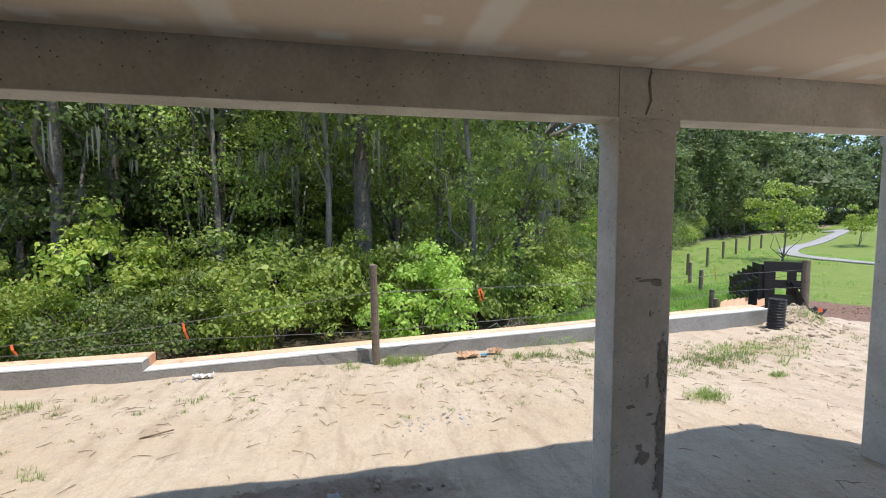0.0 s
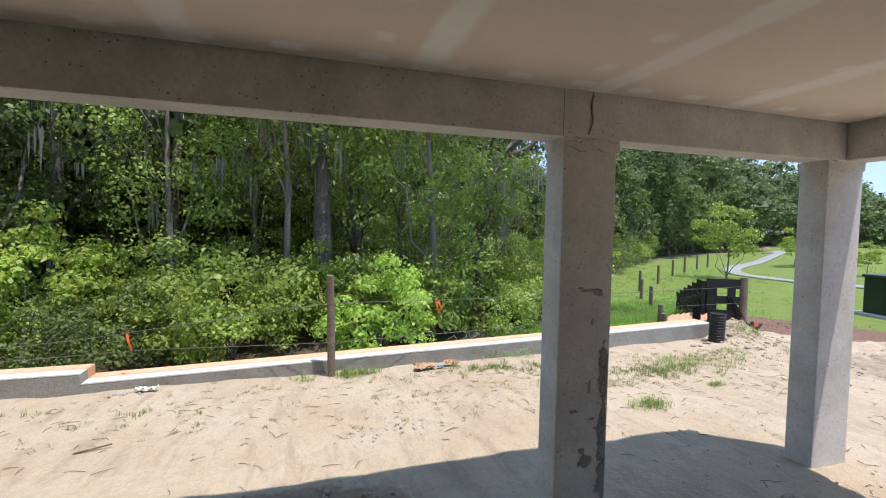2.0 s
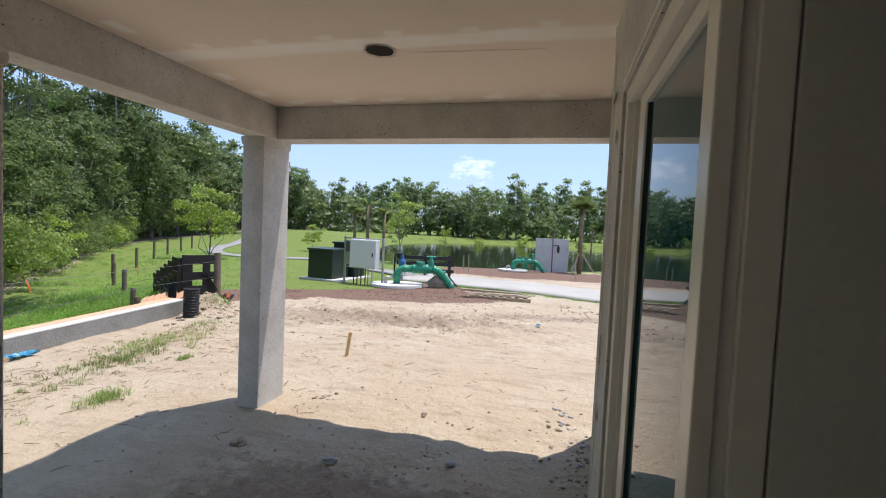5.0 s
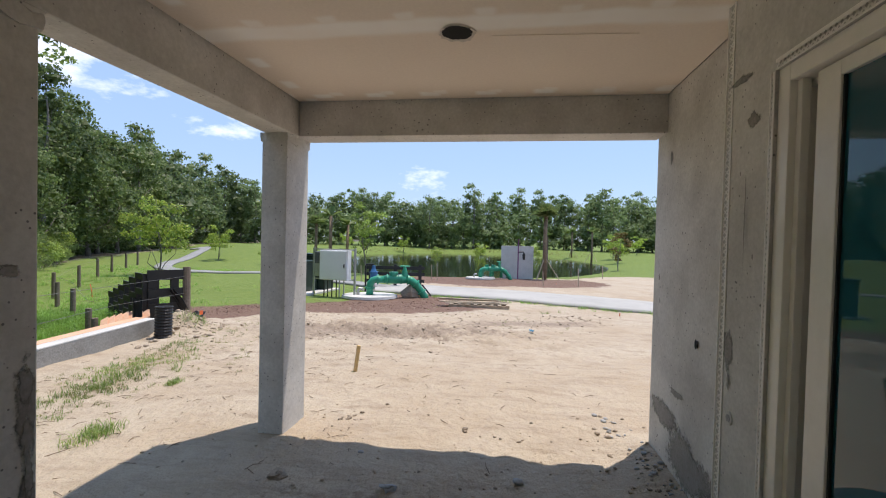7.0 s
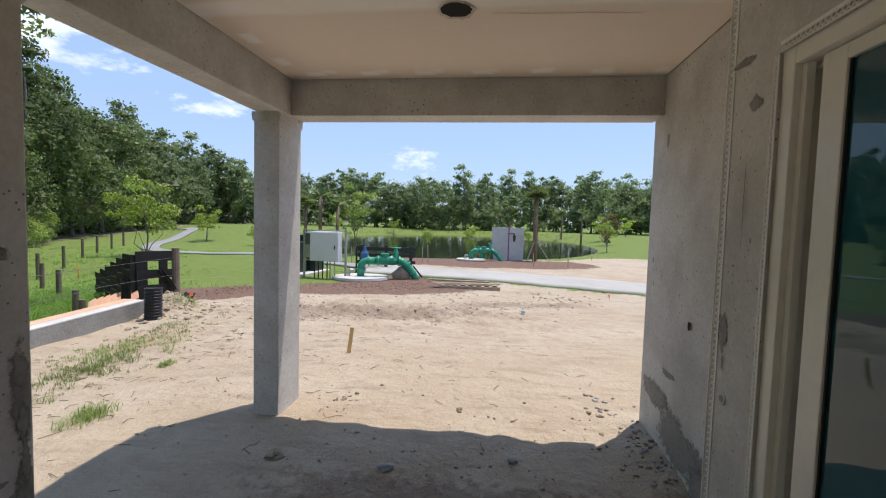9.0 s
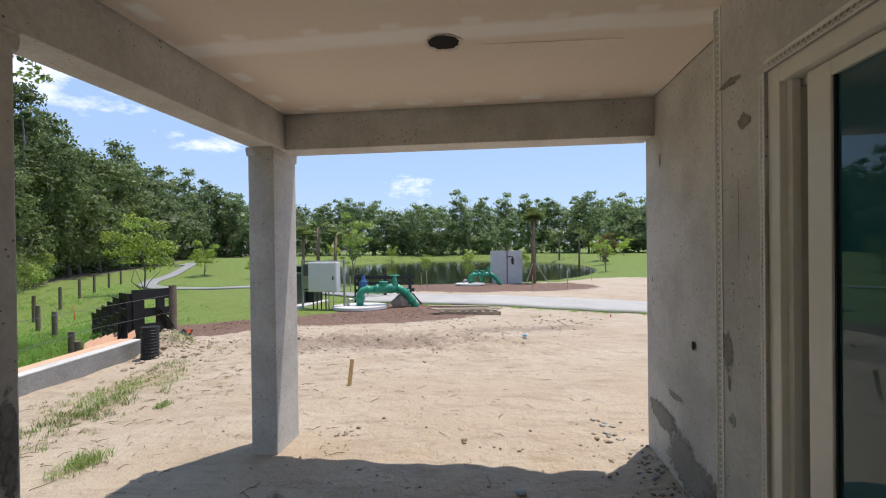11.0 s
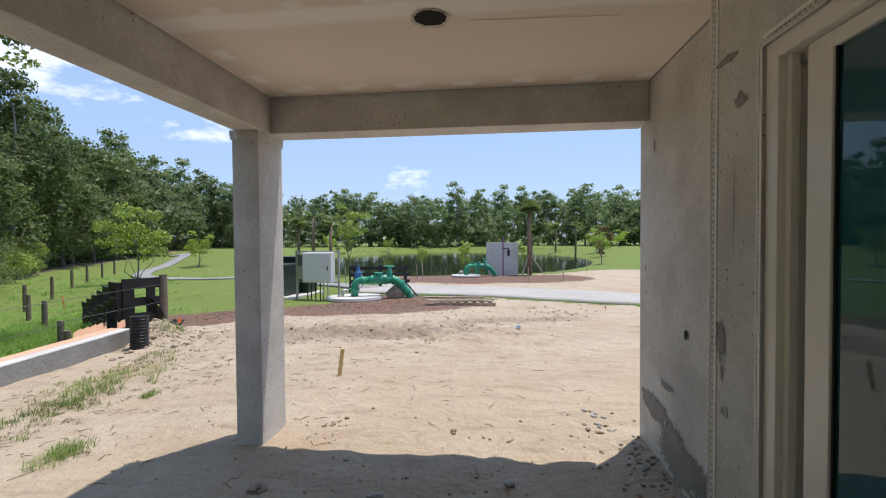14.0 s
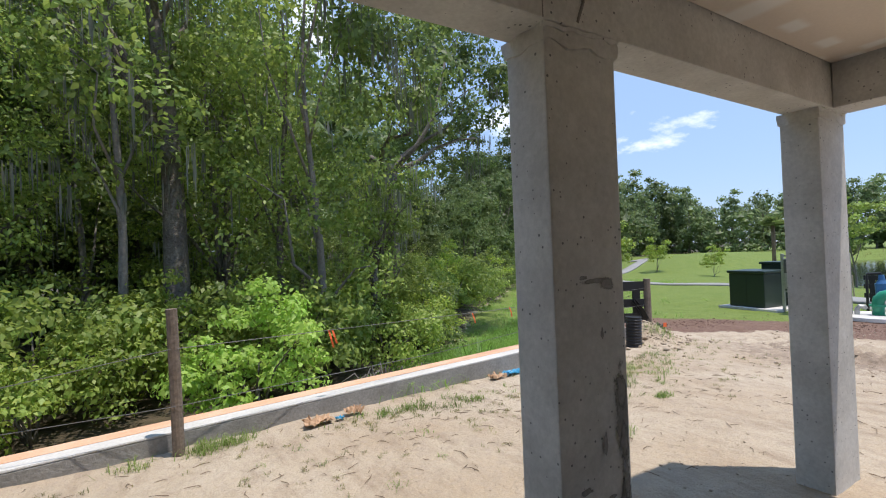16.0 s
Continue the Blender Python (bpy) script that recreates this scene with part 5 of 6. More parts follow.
def seg(name, a, b, z0, z1, thick, parent, mat_):
    a, b = Vector((*a, 0)), Vector((*b, 0))
    d = (b - a).normalized()
    n = Vector((-d.y, d.x, 0)) * thick / 2
    bm = bmesh.new()
    lo = [a - n, b - n, b + n, a + n]
    v = [bm.verts.new((q.x, q.y, z)) for z in (z0, z1) for q in lo]
    for f in ((3, 2, 1, 0), (4, 5, 6, 7), (0, 1, 5, 4), (1, 2, 6, 5), (2, 3, 7, 6), (3, 0, 4, 7)):
        bm.faces.new([v[i] for i in f])
    bmesh.ops.recalc_face_normals(bm, faces=bm.faces)
    return part(name, bm, mat_, parent)


# local frame: the base stands at (9.2, 7.9); the end frame faces the porch, the rest steps away down the slope
ACROSS = Vector((0.80, -0.60))


def along(s_):
    return tuple(ACROSS * s_)


for s0, s1 in ((-0.37, -0.18), (0.03, 0.17)):
    seg("post", along(s0), along(s1), -0.2, 1.19, 0.09, bf, BLACK)
for z0, z1, s0, s1 in ((1.0, 1.2, -0.39, 0.25), (0.66, 0.83, -0.37, 0.26), (0.33, 0.53, -0.36, 0.25)):
    seg("board", (along(s0)[0] - 0.03, along(s0)[1] - 0.04), (along(s1)[0] - 0.03, along(s1)[1] - 0.04), z0, z1, 0.03, bf, BLACK)
spots = [Vector((-0.31, 0.26))]
for k in range(6):
    spots.append(spots[-1] + Vector((0.27, 0.39)))
for k, p_ in enumerate(spots):
    top = 1.13 - 0.12 * k
    seg("post", (p_.x - 0.045, p_.y + 0.03), (p_.x + 0.045, p_.y - 0.03), -0.35, top, 0.07, bf, BLACK)
    if k < len(spots) - 1:
        q_ = spots[k + 1]
        for o in (0.0, 0.30, 0.58):
            if top - o > 0.0:
                seg("board", (p_.x - 0.05, p_.y), (q_.x - 0.05, q_.y + 0.03), top - o - 0.12, top - o, 0.03, bf, BLACK)
def cloth(pts, width, seed):
    """A torn hanging strip with folds, through pts."""
    rs = random.Random(seed)
    bm, rows_ = bmesh.new(), []
    for i, p_ in enumerate(pts):
        rows_.append([bm.verts.new((p_[0] + ACROSS.x * width * (j / 6 - 0.5) + rs.uniform(-0.02, 0.02), p_[1] + ACROSS.y * width * (j / 6 - 0.5) + 0.05 * (j % 2), p_[2] + rs.uniform(-0.05, 0.03) * (1 + (i == len(pts) - 1) * 1.5))) for j in range(7)])
    for a_, b_ in zip(rows_, rows_[1:]):
        for j in range(6):
            bm.faces.new((a_[j], a_[j + 1], b_[j + 1], b_[j]))
    ob = part("silt_cloth", bm, BLACKPLASTIC, bf, "torn black silt cloth hanging on wire")
    ob.modifiers.new("thickness", "SOLIDIFY").thickness = 0.006


cloth([(-0.72, 0.05, 0.72), (-0.73, 0.05, 0.55), (-0.74, 0.04, 0.35), (-0.76, 0.04, 0.12)], 0.14, 3)
cloth([(-0.05, -0.14, 0.82), (0.05, -0.2, 0.6), (0.16, -0.26, 0.38), (0.34, -0.34, 0.22)], 0.12, 4)
cloth([(0.0, -0.22, -0.02), (0.16, -0.3, 0.08), (0.3, -0.34, 0.2), (0.42, -0.36, 0.32)], 0.3, 5)

steps = thing("stepped_brickwork", 8.55, 7.75, flat_z(8.55, 7.75), "peach brick coping stepping down beyond the low wall", "brickwork")
for k in range(7):
    u0, u1, top = 0.11 * k, 0.11 * k + 0.12, 0.50 - 0.03 * k
    bm = bmesh.new()
    along, deep = Vector((-0.68, 0.73, 0)), Vector((0.73, 0.68, 0))
    ring_ = []
    for d_ in (0.0, 0.75):
        ring_.append([bm.verts.new(along * u + deep * d_ + Vector((0, 0, z))) for u, z in ((u0, -0.3), (u1, -0.3), (u1, top - 0.09 + 0.12 * (d_ > 0)), (u0, top + 0.10 * (d_ > 0)))])
    a_, b_ = ring_
    for f in ((a_[0], a_[1], a_[2], a_[3]), (b_[3], b_[2], b_[1], b_[0]), (a_[0], a_[3], b_[3], b_[0]), (a_[1], b_[1], b_[2], a_[2]), (a_[3], a_[2], b_[2], b_[3]), (a_[0], b_[0], b_[1], a_[1])):
        bm.faces.new(f)
    bmesh.ops.recalc_face_normals(bm, faces=bm.faces)
    part("coping_brick", bm, PEACH, steps)

# ---- corrugated pipe and spoil heap ----
cp = thing("corrugated_pipe", 7.72, 6.78, flat_z(7.72, 6.78), "upright black corrugated drain pipe in the sand", "pipe")
bm = bmesh.new()
tube(bm, [(0.0005 * k, 0, -0.1 + 0.0125 * k) for k in range(50)], [0.125 + (0.012 if k % 4 < 2 else 0) for k in range(50)], 20)
part("barrel", bm, BLACKPLASTIC, cp)
bm = bmesh.new()
tube(bm, [(0.03, 0, 0.47), (0.03, 0, 0.515)], [0.105, 0.105], 20)
part("mouth", bm, VOID, cp, "dark open mouth")

# ---- utility cabinets ----
GZ = -0.60
gb = thing("utility_cabinet", 17.35, 9.55, flat_z(17.3, 9.5), "dark green steel transformer cabinet on a concrete pad", "cabinet", rz=-8)
part("pad", slab(-0.75, 1.6, -1.4, 0.45, -0.15, 0.07, 0.02), CONCRETE, gb)
part("body", slab(-0.55, 0.6, -0.95, 0.18, 0.07, 1.15, 0.03), GREENBOX, gb)
part("lid", slab(-0.6, 0.64, -1.0, 0.22, 1.15, 1.24, 0.03), GREENBOX, gb)
part("rear_body", slab(0.7, 1.4, -1.2, -0.1, 0.07, 1.4, 0.03), GREENBOX, gb)
part("rear_lid", slab(0.65, 1.45, -1.25, -0.05, 1.4, 1.48, 0.03), GREENBOX, gb)
part("door_seam", slab(-0.556, -0.548, -0.4, -0.39, 0.15, 1.1), BLACKPLASTIC, gb)
wb = thing("control_cabinet", 16.7, 7.5, flat_z(16.7, 7.5), "white steel control cabinet on a galvanised frame", "cabinet", rz=-8)
for y in (-0.95, 0.72):
    part("frame_post", slab(-0.03, 0.03, y - 0.035, y + 0.035, -0.2, 1.78, 0.004), GREYSTEEL, wb)
part("frame_rail", slab(-0.02, 0.02, -0.95, 0.72, 1.70, 1.745), GREYSTEEL, wb)
part("frame_rail", slab(-0.02, 0.02, -0.95, 0.72, 0.62, 0.665), GREYSTEEL, wb)
part("frame_rail", slab(-0.02, 0.02, 0.33, 0.72, 1.15, 1.19), GREYSTEEL, wb)
part("body", slab(-0.32, -0.03, -0.82, 0.30, 0.64, 1.70, 0.015), WHITEBOX, wb)
part("hinged_door", slab(-0.345, -0.322, -0.79, 0.27, 0.67, 1.67, 0.008), WHITEBOX, wb)
part("handle", slab(-0.375, -0.345, -0.72, -0.68, 1.08, 1.22, 0.006), BLACKPLASTIC, wb, "small dark door handle")
part("meter_box", slab(-0.06, 0.12, 0.36, 0.66, 0.72, 1.64, 0.012), GREYSTEEL, wb, "grey meter box")
part("mesh_panel", slab(-0.075, -0.062, 0.38, 0.64, 1.2, 1.6), RIBBED, wb)
for y in (-0.6, -0.42, -0.3, -0.12, 0.05, 0.2):
    part("conduit", bar((-0.15, y, -0.1), (-0.15, y, 0.65), 0.022, seg=8), GREYSTEEL if y < -0.4 else BLACKPLASTIC, wb)


def flange(bm, c, d, r):
    c, d = Vector(c), Vector(d).normalized()
    rod(bm, c - d * 0.025, c + d * 0.025, r, seg=20)


def pump(name, x, y, rz, s, label):
    """Flanged pipework with a gate valve and wheel, on a round pad."""
    p = thing(name, x, y, flat_z(x, y) + 0.06, label, "pipework", rz=rz)
    p.scale = (s, s, s)
    bm = bmesh.new()
    bmesh.ops.create_cone(bm, cap_ends=True, segments=40, radius1=1.0, radius2=0.98, depth=0.09, matrix=Matrix.Diagonal((1.0, 0.85, 1, 1)))
    part("pad", bm, CONCRETE, p, "pale round concrete pad")
    part("riser", tube(bmesh.new(), [(0, 0, 0.02), (0, 0, 0.35), (0.02, 0, 0.46), (0.10, 0, 0.56), (0.22, 0, 0.60), (0.5, 0, 0.60)], 0.13, 16), PIPEGREEN, p, smooth=True)
    part("body_pipe", tube(bmesh.new(), [(0.5, 0, 0.60), (0.8, 0, 0.62), (1.1, 0, 0.62), (1.35, 0, 0.6)], [0.14, 0.17, 0.17, 0.14], 16), PIPEGREEN, p, smooth=True)
    part("outlet", tube(bmesh.new(), [(1.35, 0, 0.60), (1.5, 0, 0.56), (1.68, 0, 0.42), (1.85, 0, 0.2), (1.98, 0, 0.0), (2.05, 0, -0.12)], [0.14, 0.14, 0.135, 0.13, 0.13, 0.13], 16), PIPEGREEN, p, smooth=True)
    for c, d in (((0, 0, 0.3), (0, 0, 1)), ((0.28, 0, 0.6), (1, 0, 0)), ((0.62, 0, 0.61), (1, 0, 0)), ((1.12, 0, 0.62), (1, 0, 0)), ((1.38, 0, 0.59), (1, 0, -0.1)), ((1.66, 0, 0.44), (1, 0, -0.9)), ((1.88, 0, 0.15), (0.6, 0, -1))):
        bm = bmesh.new()
        flange(bm, c, d, 0.185)
        part("flange", bm, PIPEGREEN, p)
    part("valve_body", tube(bmesh.new(), [(0.85, 0, 0.6), (0.85, 0, 0.78), (0.85, 0, 0.86)], [0.15, 0.15, 0.12], 16), PIPEGREEN, p)
    part("valve_cap", bar((0.85, 0, 0.82), (0.85, 0, 0.88), 0.17, 0.16, 18), PIPEGREEN, p)
    part("bonnet", tube(bmesh.new(), [(1.25, 0, 0.6), (1.25, 0, 0.9), (1.25, 0, 1.08)], [0.13, 0.10, 0.04], 14), PIPEGREEN, p)
    bm = bmesh.new()
    tube(bm, [(1.25 + 0.17 * math.cos(a), 0.17 * math.sin(a), 1.09) for a in [2 * math.pi * k / 20 for k in range(21)]], 0.022, 8)
    rod(bm, (1.08, 0, 1.09), (1.42, 0, 1.09), 0.014, seg=6)
    rod(bm, (1.25, -0.17, 1.09), (1.25, 0.17, 1.09), 0.014, seg=6)
    part("hand_wheel", bm, PIPEGREEN, p, "round green valve wheel")
    part("drain_elbow", tube(bmesh.new(), [(-0.42, 0, 0.02), (-0.42, 0, 0.18), (-0.36, 0, 0.27), (-0.27, 0, 0.26), (-0.24, 0, 0.2)], 0.06, 12), GREYSTEEL, p, "grey steel drain elbow")
    return p


pa = pump("valve_assembly", 16.75, 6.05, -72, 1.0, "green enamelled flanged pipework with a valve wheel")
part("rock", tube(bmesh.new(), [(1.2, 0.1, -0.05), (1.5, 0.12, 0.12), (1.8, 0.1, 0.0)], [0.2, 0.32, 0.15], 9), CLOD, pa, "lump of excavated clay under the pipe")
part("strut", bar((2.25, 0.1, 0.0), (1.9, 0.0, 0.42), 0.03, seg=6), BLACK, pa, "dark leaning strut")
av = thing("air_valve", 18.0, 6.3, flat_z(18.0, 6.3), "blue air release valve on a black riser", "valve")
part("riser", tube(bmesh.new(), [(0, 0.32, -0.1), (0, 0.32, 1.05), (0, 0.3, 1.12), (0, 0.0, 1.14)], 0.035, 10), BLACKPLASTIC, av)
part("pipe", tube(bmesh.new(), [(0, 0, -0.1), (0, 0, 0.55)], 0.05, 10), GREYSTEEL, av)
part("bowl", tube(bmesh.new(), [(0, 0, 0.5), (0, 0, 0.56), (0, 0, 0.8), (0, 0, 0.86)], [0.06, 0.14, 0.15, 0.16], 16), BLUE, av)
part("cap", tube(bmesh.new(), [(0, 0, 0.86), (0, 0, 0.95), (0, 0, 1.1)], [0.13, 0.08, 0.06], 14), BLUE, av)

gr = thing("guard_rail", 20.6, 6.1, flat_z(20.6, 6.1), "short black timber guard rail by the pond", "rail", rz=-78)
for x in (-1.1, 0.0, 1.1):
    part("post", slab(x - 0.07, x + 0.07, -0.06, 0.06, -0.2, 1.0, 0.006), BLACK, gr)
for z in (0.28, 0.58, 0.86):
    part("board", slab(-1.3, 1.3, -0.085, -0.062, z - 0.075, z + 0.075, 0.004), BLACK, gr)

pb = pump("valve_assembly", 26.6, 2.7, -78, 0.85, "second green pipework with valves beside a grey panel")
for k, (dx, dy) in enumerate(((0.2, 0.55), (0.9, 0.55))):
    part("branch", tube(bmesh.new(), [(dx, dy, 0), (dx, dy, 0.5), (dx + 0.1, dy, 0.62), (dx + 0.5, dy, 0.62), (dx + 0.6, dy, 0.5), (dx + 0.6, dy, 0)], 0.11, 12), PIPEGREEN, pb, smooth=True)
part("valve_cap", bar((0.5, 0.55, 0.6), (0.5, 0.55, 0.86), 0.15, 0.14, 14), PIPEGREEN, pb)
wp = thing("concrete_panel", 28.4, 0.65, flat_z(28.4, 0.65), "plain grey concrete screen panel by the pond", "panel", rz=4)
part("slab", slab(-0.07, 0.07, -0.95, 0.95, -0.3, 1.95, 0.01), CONCRETE, wp)
part("purple_riser", tube(bmesh.new(), [(-0.7, 0.0, -0.1), (-0.7, 0.0, 2.35)], 0.035, 8), PURPLE, wp, "purple reclaimed-water riser")
part("black_valve", tube(bmesh.new(), [(-0.7, 0.0, 1.6), (-0.7, -0.3, 1.62), (-0.7, -0.32, 1.45), (-0.7, -0.32, 1.15)], [0.04, 0.04, 0.09, 0.06], 10), BLACKPLASTIC, wp, "black air valve")

# ---- timber ----
pal = thing("pallet", 15.45, 2.0, flat_z(15.45, 2.0), "weathered wooden pallet with loose boards in the sand", "pallet", rz=92)
for y in (-0.35, 0.0, 0.35):
    part("bearer", slab(-0.95, 0.95, y - 0.022, y + 0.022, 0.0, 0.1, 0.004), OLDPINE, pal)
for k in range(8):
    part("board", slab(-0.95 + 0.25 * k, -0.95 + 0.25 * k + 0.11, -0.42, 0.42, 0.1, 0.125, 0.003), OLDPINE, pal)
for k, (y, z, a) in enumerate(((-0.2, 0.127, 1.5), (0.05, 0.127, -2), (0.25, 0.127, 3), (-0.62, 0.0, -3), (0.1, 0.155, 4), (-0.12, 0.183, -3), (0.22, 0.156, 1), (-0.02, 0.211, 2), (0.12, 0.24, -4))):
    b = tagged(part("plank", slab(-0.95, 0.95, -0.045, 0.045, 0, 0.026, 0.003), OLDPINE), "loose grey-brown plank on the pallet", "plank", "loose planks")
    b.matrix_world = pose(15.45 - y, 2.0 + 0.05 * k, flat_z(15.45, 2.0) + z, 0, 0, 92 + a)
st = thing("stake", 6.09, 2.85, flat_z(6.09, 2.85), "raw pine survey stake leaning in the sand", "stake")
bm = slab(-0.022, 0.022, -0.02, 0.02, -0.12, 0.31, 0.003)
bmesh.ops.transform(bm, verts=bm.verts, matrix=pose(0, 0, 0, 8, 3, 30))
part("shaft", bm, PINE, st)
for i, (x, y, h) in enumerate(((24.0, -2.3, 0.9), (22.5, 8.3, 0.8), (22.8, 10.0, 0.85), (24.4, 4.8, 0.9), (25.0, 5.2, 0.8), (23.8, -0.6, 0.7), (30.0, -4.6, 0.8))):
    st2 = thing("stake", x, y, flat_z(x, y), "thin wooden survey stake", "stake", "survey stakes")
    part("shaft", bar((0, 0, -0.1), (0.05 * (i % 3 - 1), 0.04, h), 0.022, seg=6), OLDPINE, st2)
for x, y in ((13.6, -1.9), (8.9, 7.0), (23.6, -1.2)):
    fl = thing("marker_flag", x, y, flat_z(x, y), "small red-orange utility marker flag", "flag", "marker flags")
    part("wire", bar((0, 0, -0.05), (0.02, 0, 0.16), 0.003, seg=5), WIRE, fl)
    part("flag", slab(0.015, 0.12, -0.002, 0.002, 0.08, 0.16), ORANGE, fl)
log = bmesh.new()
tube(log, [(-8.4, 5.7, 0.02), (-7.2, 6.1, 0.12), (-6.05, 6.5, 0.24)], [0.055, 0.052, 0.048], 12)
tagged(part("log", log, PALEBARK), "bare round pole leaning over the low wall", "pole")


# ---- weeds, clods, twigs and litter on the sand ----
def blades(name, spots, seed, material_, label, category, parent=None):
    """Many narrow bent blades of grass; spots are (x, y, spread x, spread y, count, height)."""
    rng = np.random.default_rng(seed)
    co, fc = [], []
    for x, y, sx, sy, n, h in spots:
        m_ = max(3, n // 14)
        cx, cy, pk = x + rng.normal(size=m_) * sx, y + rng.normal(size=m_) * sy, rng.integers(0, m_, n)
        tight = min(0.45 * h, 0.5 * min(sx, sy) + 0.02)
        px, py = cx[pk] + rng.normal(size=n) * tight, cy[pk] + rng.normal(size=n) * tight
        pz = ground_z(px, py) - 0.01
        a, hh = rng.uniform(0, 6.28, n), h * rng.uniform(0.4, 1.3, n)
        lean = rng.uniform(0.3, 1.6, n)
        w = 0.002 + 0.014 * hh
        base_ = np.stack([px, py, pz], -1)
        d = np.stack([np.cos(a), np.sin(a), np.zeros(n)], -1)
        side = np.stack([-np.sin(a), np.cos(a), np.zeros(n)], -1) * w[:, None]
        up = np.array([0, 0, 1.0])
        mid = base_ + d * (hh * lean * 0.35)[:, None] + up * (hh * 0.6)[:, None]
        tip = base_ + d * (hh * lean)[:, None] + up * (hh * (1 - 0.45 * lean))[:, None]
        k = len(co) if isinstance(co, list) and not co else sum(len(c) for c in co)
        co.append(np.stack([base_ - side, base_ + side, mid + side * 0.7, tip, mid - side * 0.7], 1).reshape(-1, 3))
        idx = k + np.arange(n)[:, None] * 5
        fc.append(np.concatenate([idx + np.array([0, 1, 2, 4]), idx + np.array([4, 2, 3, 3])], 0))
    co = np.concatenate(co)
    fc = np.concatenate(fc)
    me = bpy.data.meshes.new(name)
    me.from_pydata(co.tolist(), [], [tuple(dict.fromkeys(f)) for f in fc.tolist()])
    me.materials.append(material_)
    ob = new(name, me)
    return tagged(ob, label, category, kind="stuff")


blades("weeds", [(4.1, 4.35, 0.14, 0.07, 320, 0.10), (5.45, 4.75, 0.07, 0.04, 140, 0.08), (5.6, 5.5, 0.5, 0.18, 800, 0.10), (6.3, 5.9, 0.35, 0.15, 350, 0.09), (5.0, 5.2, 0.5, 0.3, 300, 0.07), (3.2, 6.25, 0.45, 0.12, 550, 0.09), (3.9, 6.1, 0.2, 0.1, 120, 0.09),
                 (1.2, 6.5, 0.16, 0.05, 420, 0.12), (0.45, 6.45, 0.06, 0.1, 90, 0.10), (-2.75, 5.85, 0.18, 0.06, 110, 0.10), (-4.6, 5.75, 0.4, 0.1, 220, 0.10), (-1.1, 5.7, 0.15, 0.1, 60, 0.08), (-2.0, 4.3, 0.12, 0.1, 60, 0.08), (7.6, 6.2, 0.3, 0.15, 160, 0.09), (8.45, 6.75, 0.12, 0.1, 160, 0.12),
                 (2.7, 5.2, 0.7, 0.35, 110, 0.06), (-0.2, 5.6, 1.4, 0.45, 150, 0.06), (-3.2, 5.3, 0.9, 0.4, 90, 0.06), (4.8, 5.9, 0.6, 0.4, 160, 0.07), (1.6, 4.6, 0.5, 0.2, 50, 0.05), (4.6, 6.9, 0.3, 0.1, 120, 0.1), (14.2, 0.2, 0.4, 0.3, 60, 0.12)], 71, WEED, "scattered green weeds and sprigs growing in sand", "weeds")
blades("sand_grass", [(5.3, 5.6, 0.9, 0.22, 1500, 0.055), (6.4, 6.1, 0.7, 0.2, 900, 0.05), (4.4, 5.3, 0.9, 0.3, 700, 0.045), (2.9, 6.2, 0.8, 0.18, 900, 0.05), (7.6, 5.6, 0.8, 0.4, 700, 0.045), (8.6, 6.2, 0.5, 0.3, 500, 0.05), (6.6, 4.9, 0.8, 0.3, 400, 0.04), (-2.9, 5.7, 0.5, 0.12, 500, 0.05), (-4.6, 5.6, 0.6, 0.15, 500, 0.05),
                      (0.0, 5.9, 1.5, 0.25, 500, 0.045), (1.9, 5.3, 0.9, 0.4, 350, 0.04), (11.5, 0.5, 1.2, 0.6, 250, 0.05), (13.0, 2.2, 1.4, 0.8, 250, 0.06), (-1.2, 5.0, 1.2, 0.4, 220, 0.04)], 77, DRYGRASS, "low straggling runners of half-dry grass on sand", "grass")
road_l, road_r = band([(20.0, 6.6), (19.6, 4.7), (18.9, 0.8), (17.2, -3.5), (14.5, -9.0)], 1.66)
verge = [(x, y, 0.12, 0.4, 170, 0.12) for x, y in (road_l if road_l[6][0] < road_r[6][0] else road_r)]
blades("verge_grass", verge, 72, GRASS, "thin strip of grass along the drive", "grass")
lawn = []
for k in range(60):
    f = k / 59
    for j in range(4):
        x = 3.2 + 8.0 * f + 0.6 * j
        y = float(kerb_y(x)) + 0.8 + 0.9 * j + f * 2.0
        if y < float(woods_edge(x)) - 0.2:
            lawn.append((x, y, 0.35, 0.4, 130, 0.22))
blades("long_grass", lawn, 73, GRASS, "long green grass beyond the low wall", "grass")
field = []
rl = random.Random(12)
for k in range(330):
    x = rl.uniform(8.5, 26)
    y = rl.uniform(8.5, 26)
    if y < float(woods_edge(x)) - 0.5 and y > 10.4 - 0.75 * (x - 9.5) and y > 9.3 + max(0, (x - 12)) * 0.08:
        if not (12.8 < x < 21 and y < 12.0) and math.hypot(x - 23, y - 13) > 4.5:
            field.append((x, y, 0.5, 0.5, 70, 0.17))
blades("field_grass", field, 74, GRASS, "rough mown grass of the field", "grass")
bank = []
for k in range(64):
    a = radians(-62 + k * 124 / 63)
    for q in (1.10, 1.17, 1.24):
        bank.append((POND[0] + POND[2] * q * math.cos(a), POND[1] + POND[3] * q * math.sin(a), 0.35, 0.25, 9, 0.5))
blades("bank_plants", [b for i, b in enumerate(bank) if (i // 3) % 9 not in (3, 4, 7)], 75, RUST, "rows of russet planting on the pond bank", "plants")
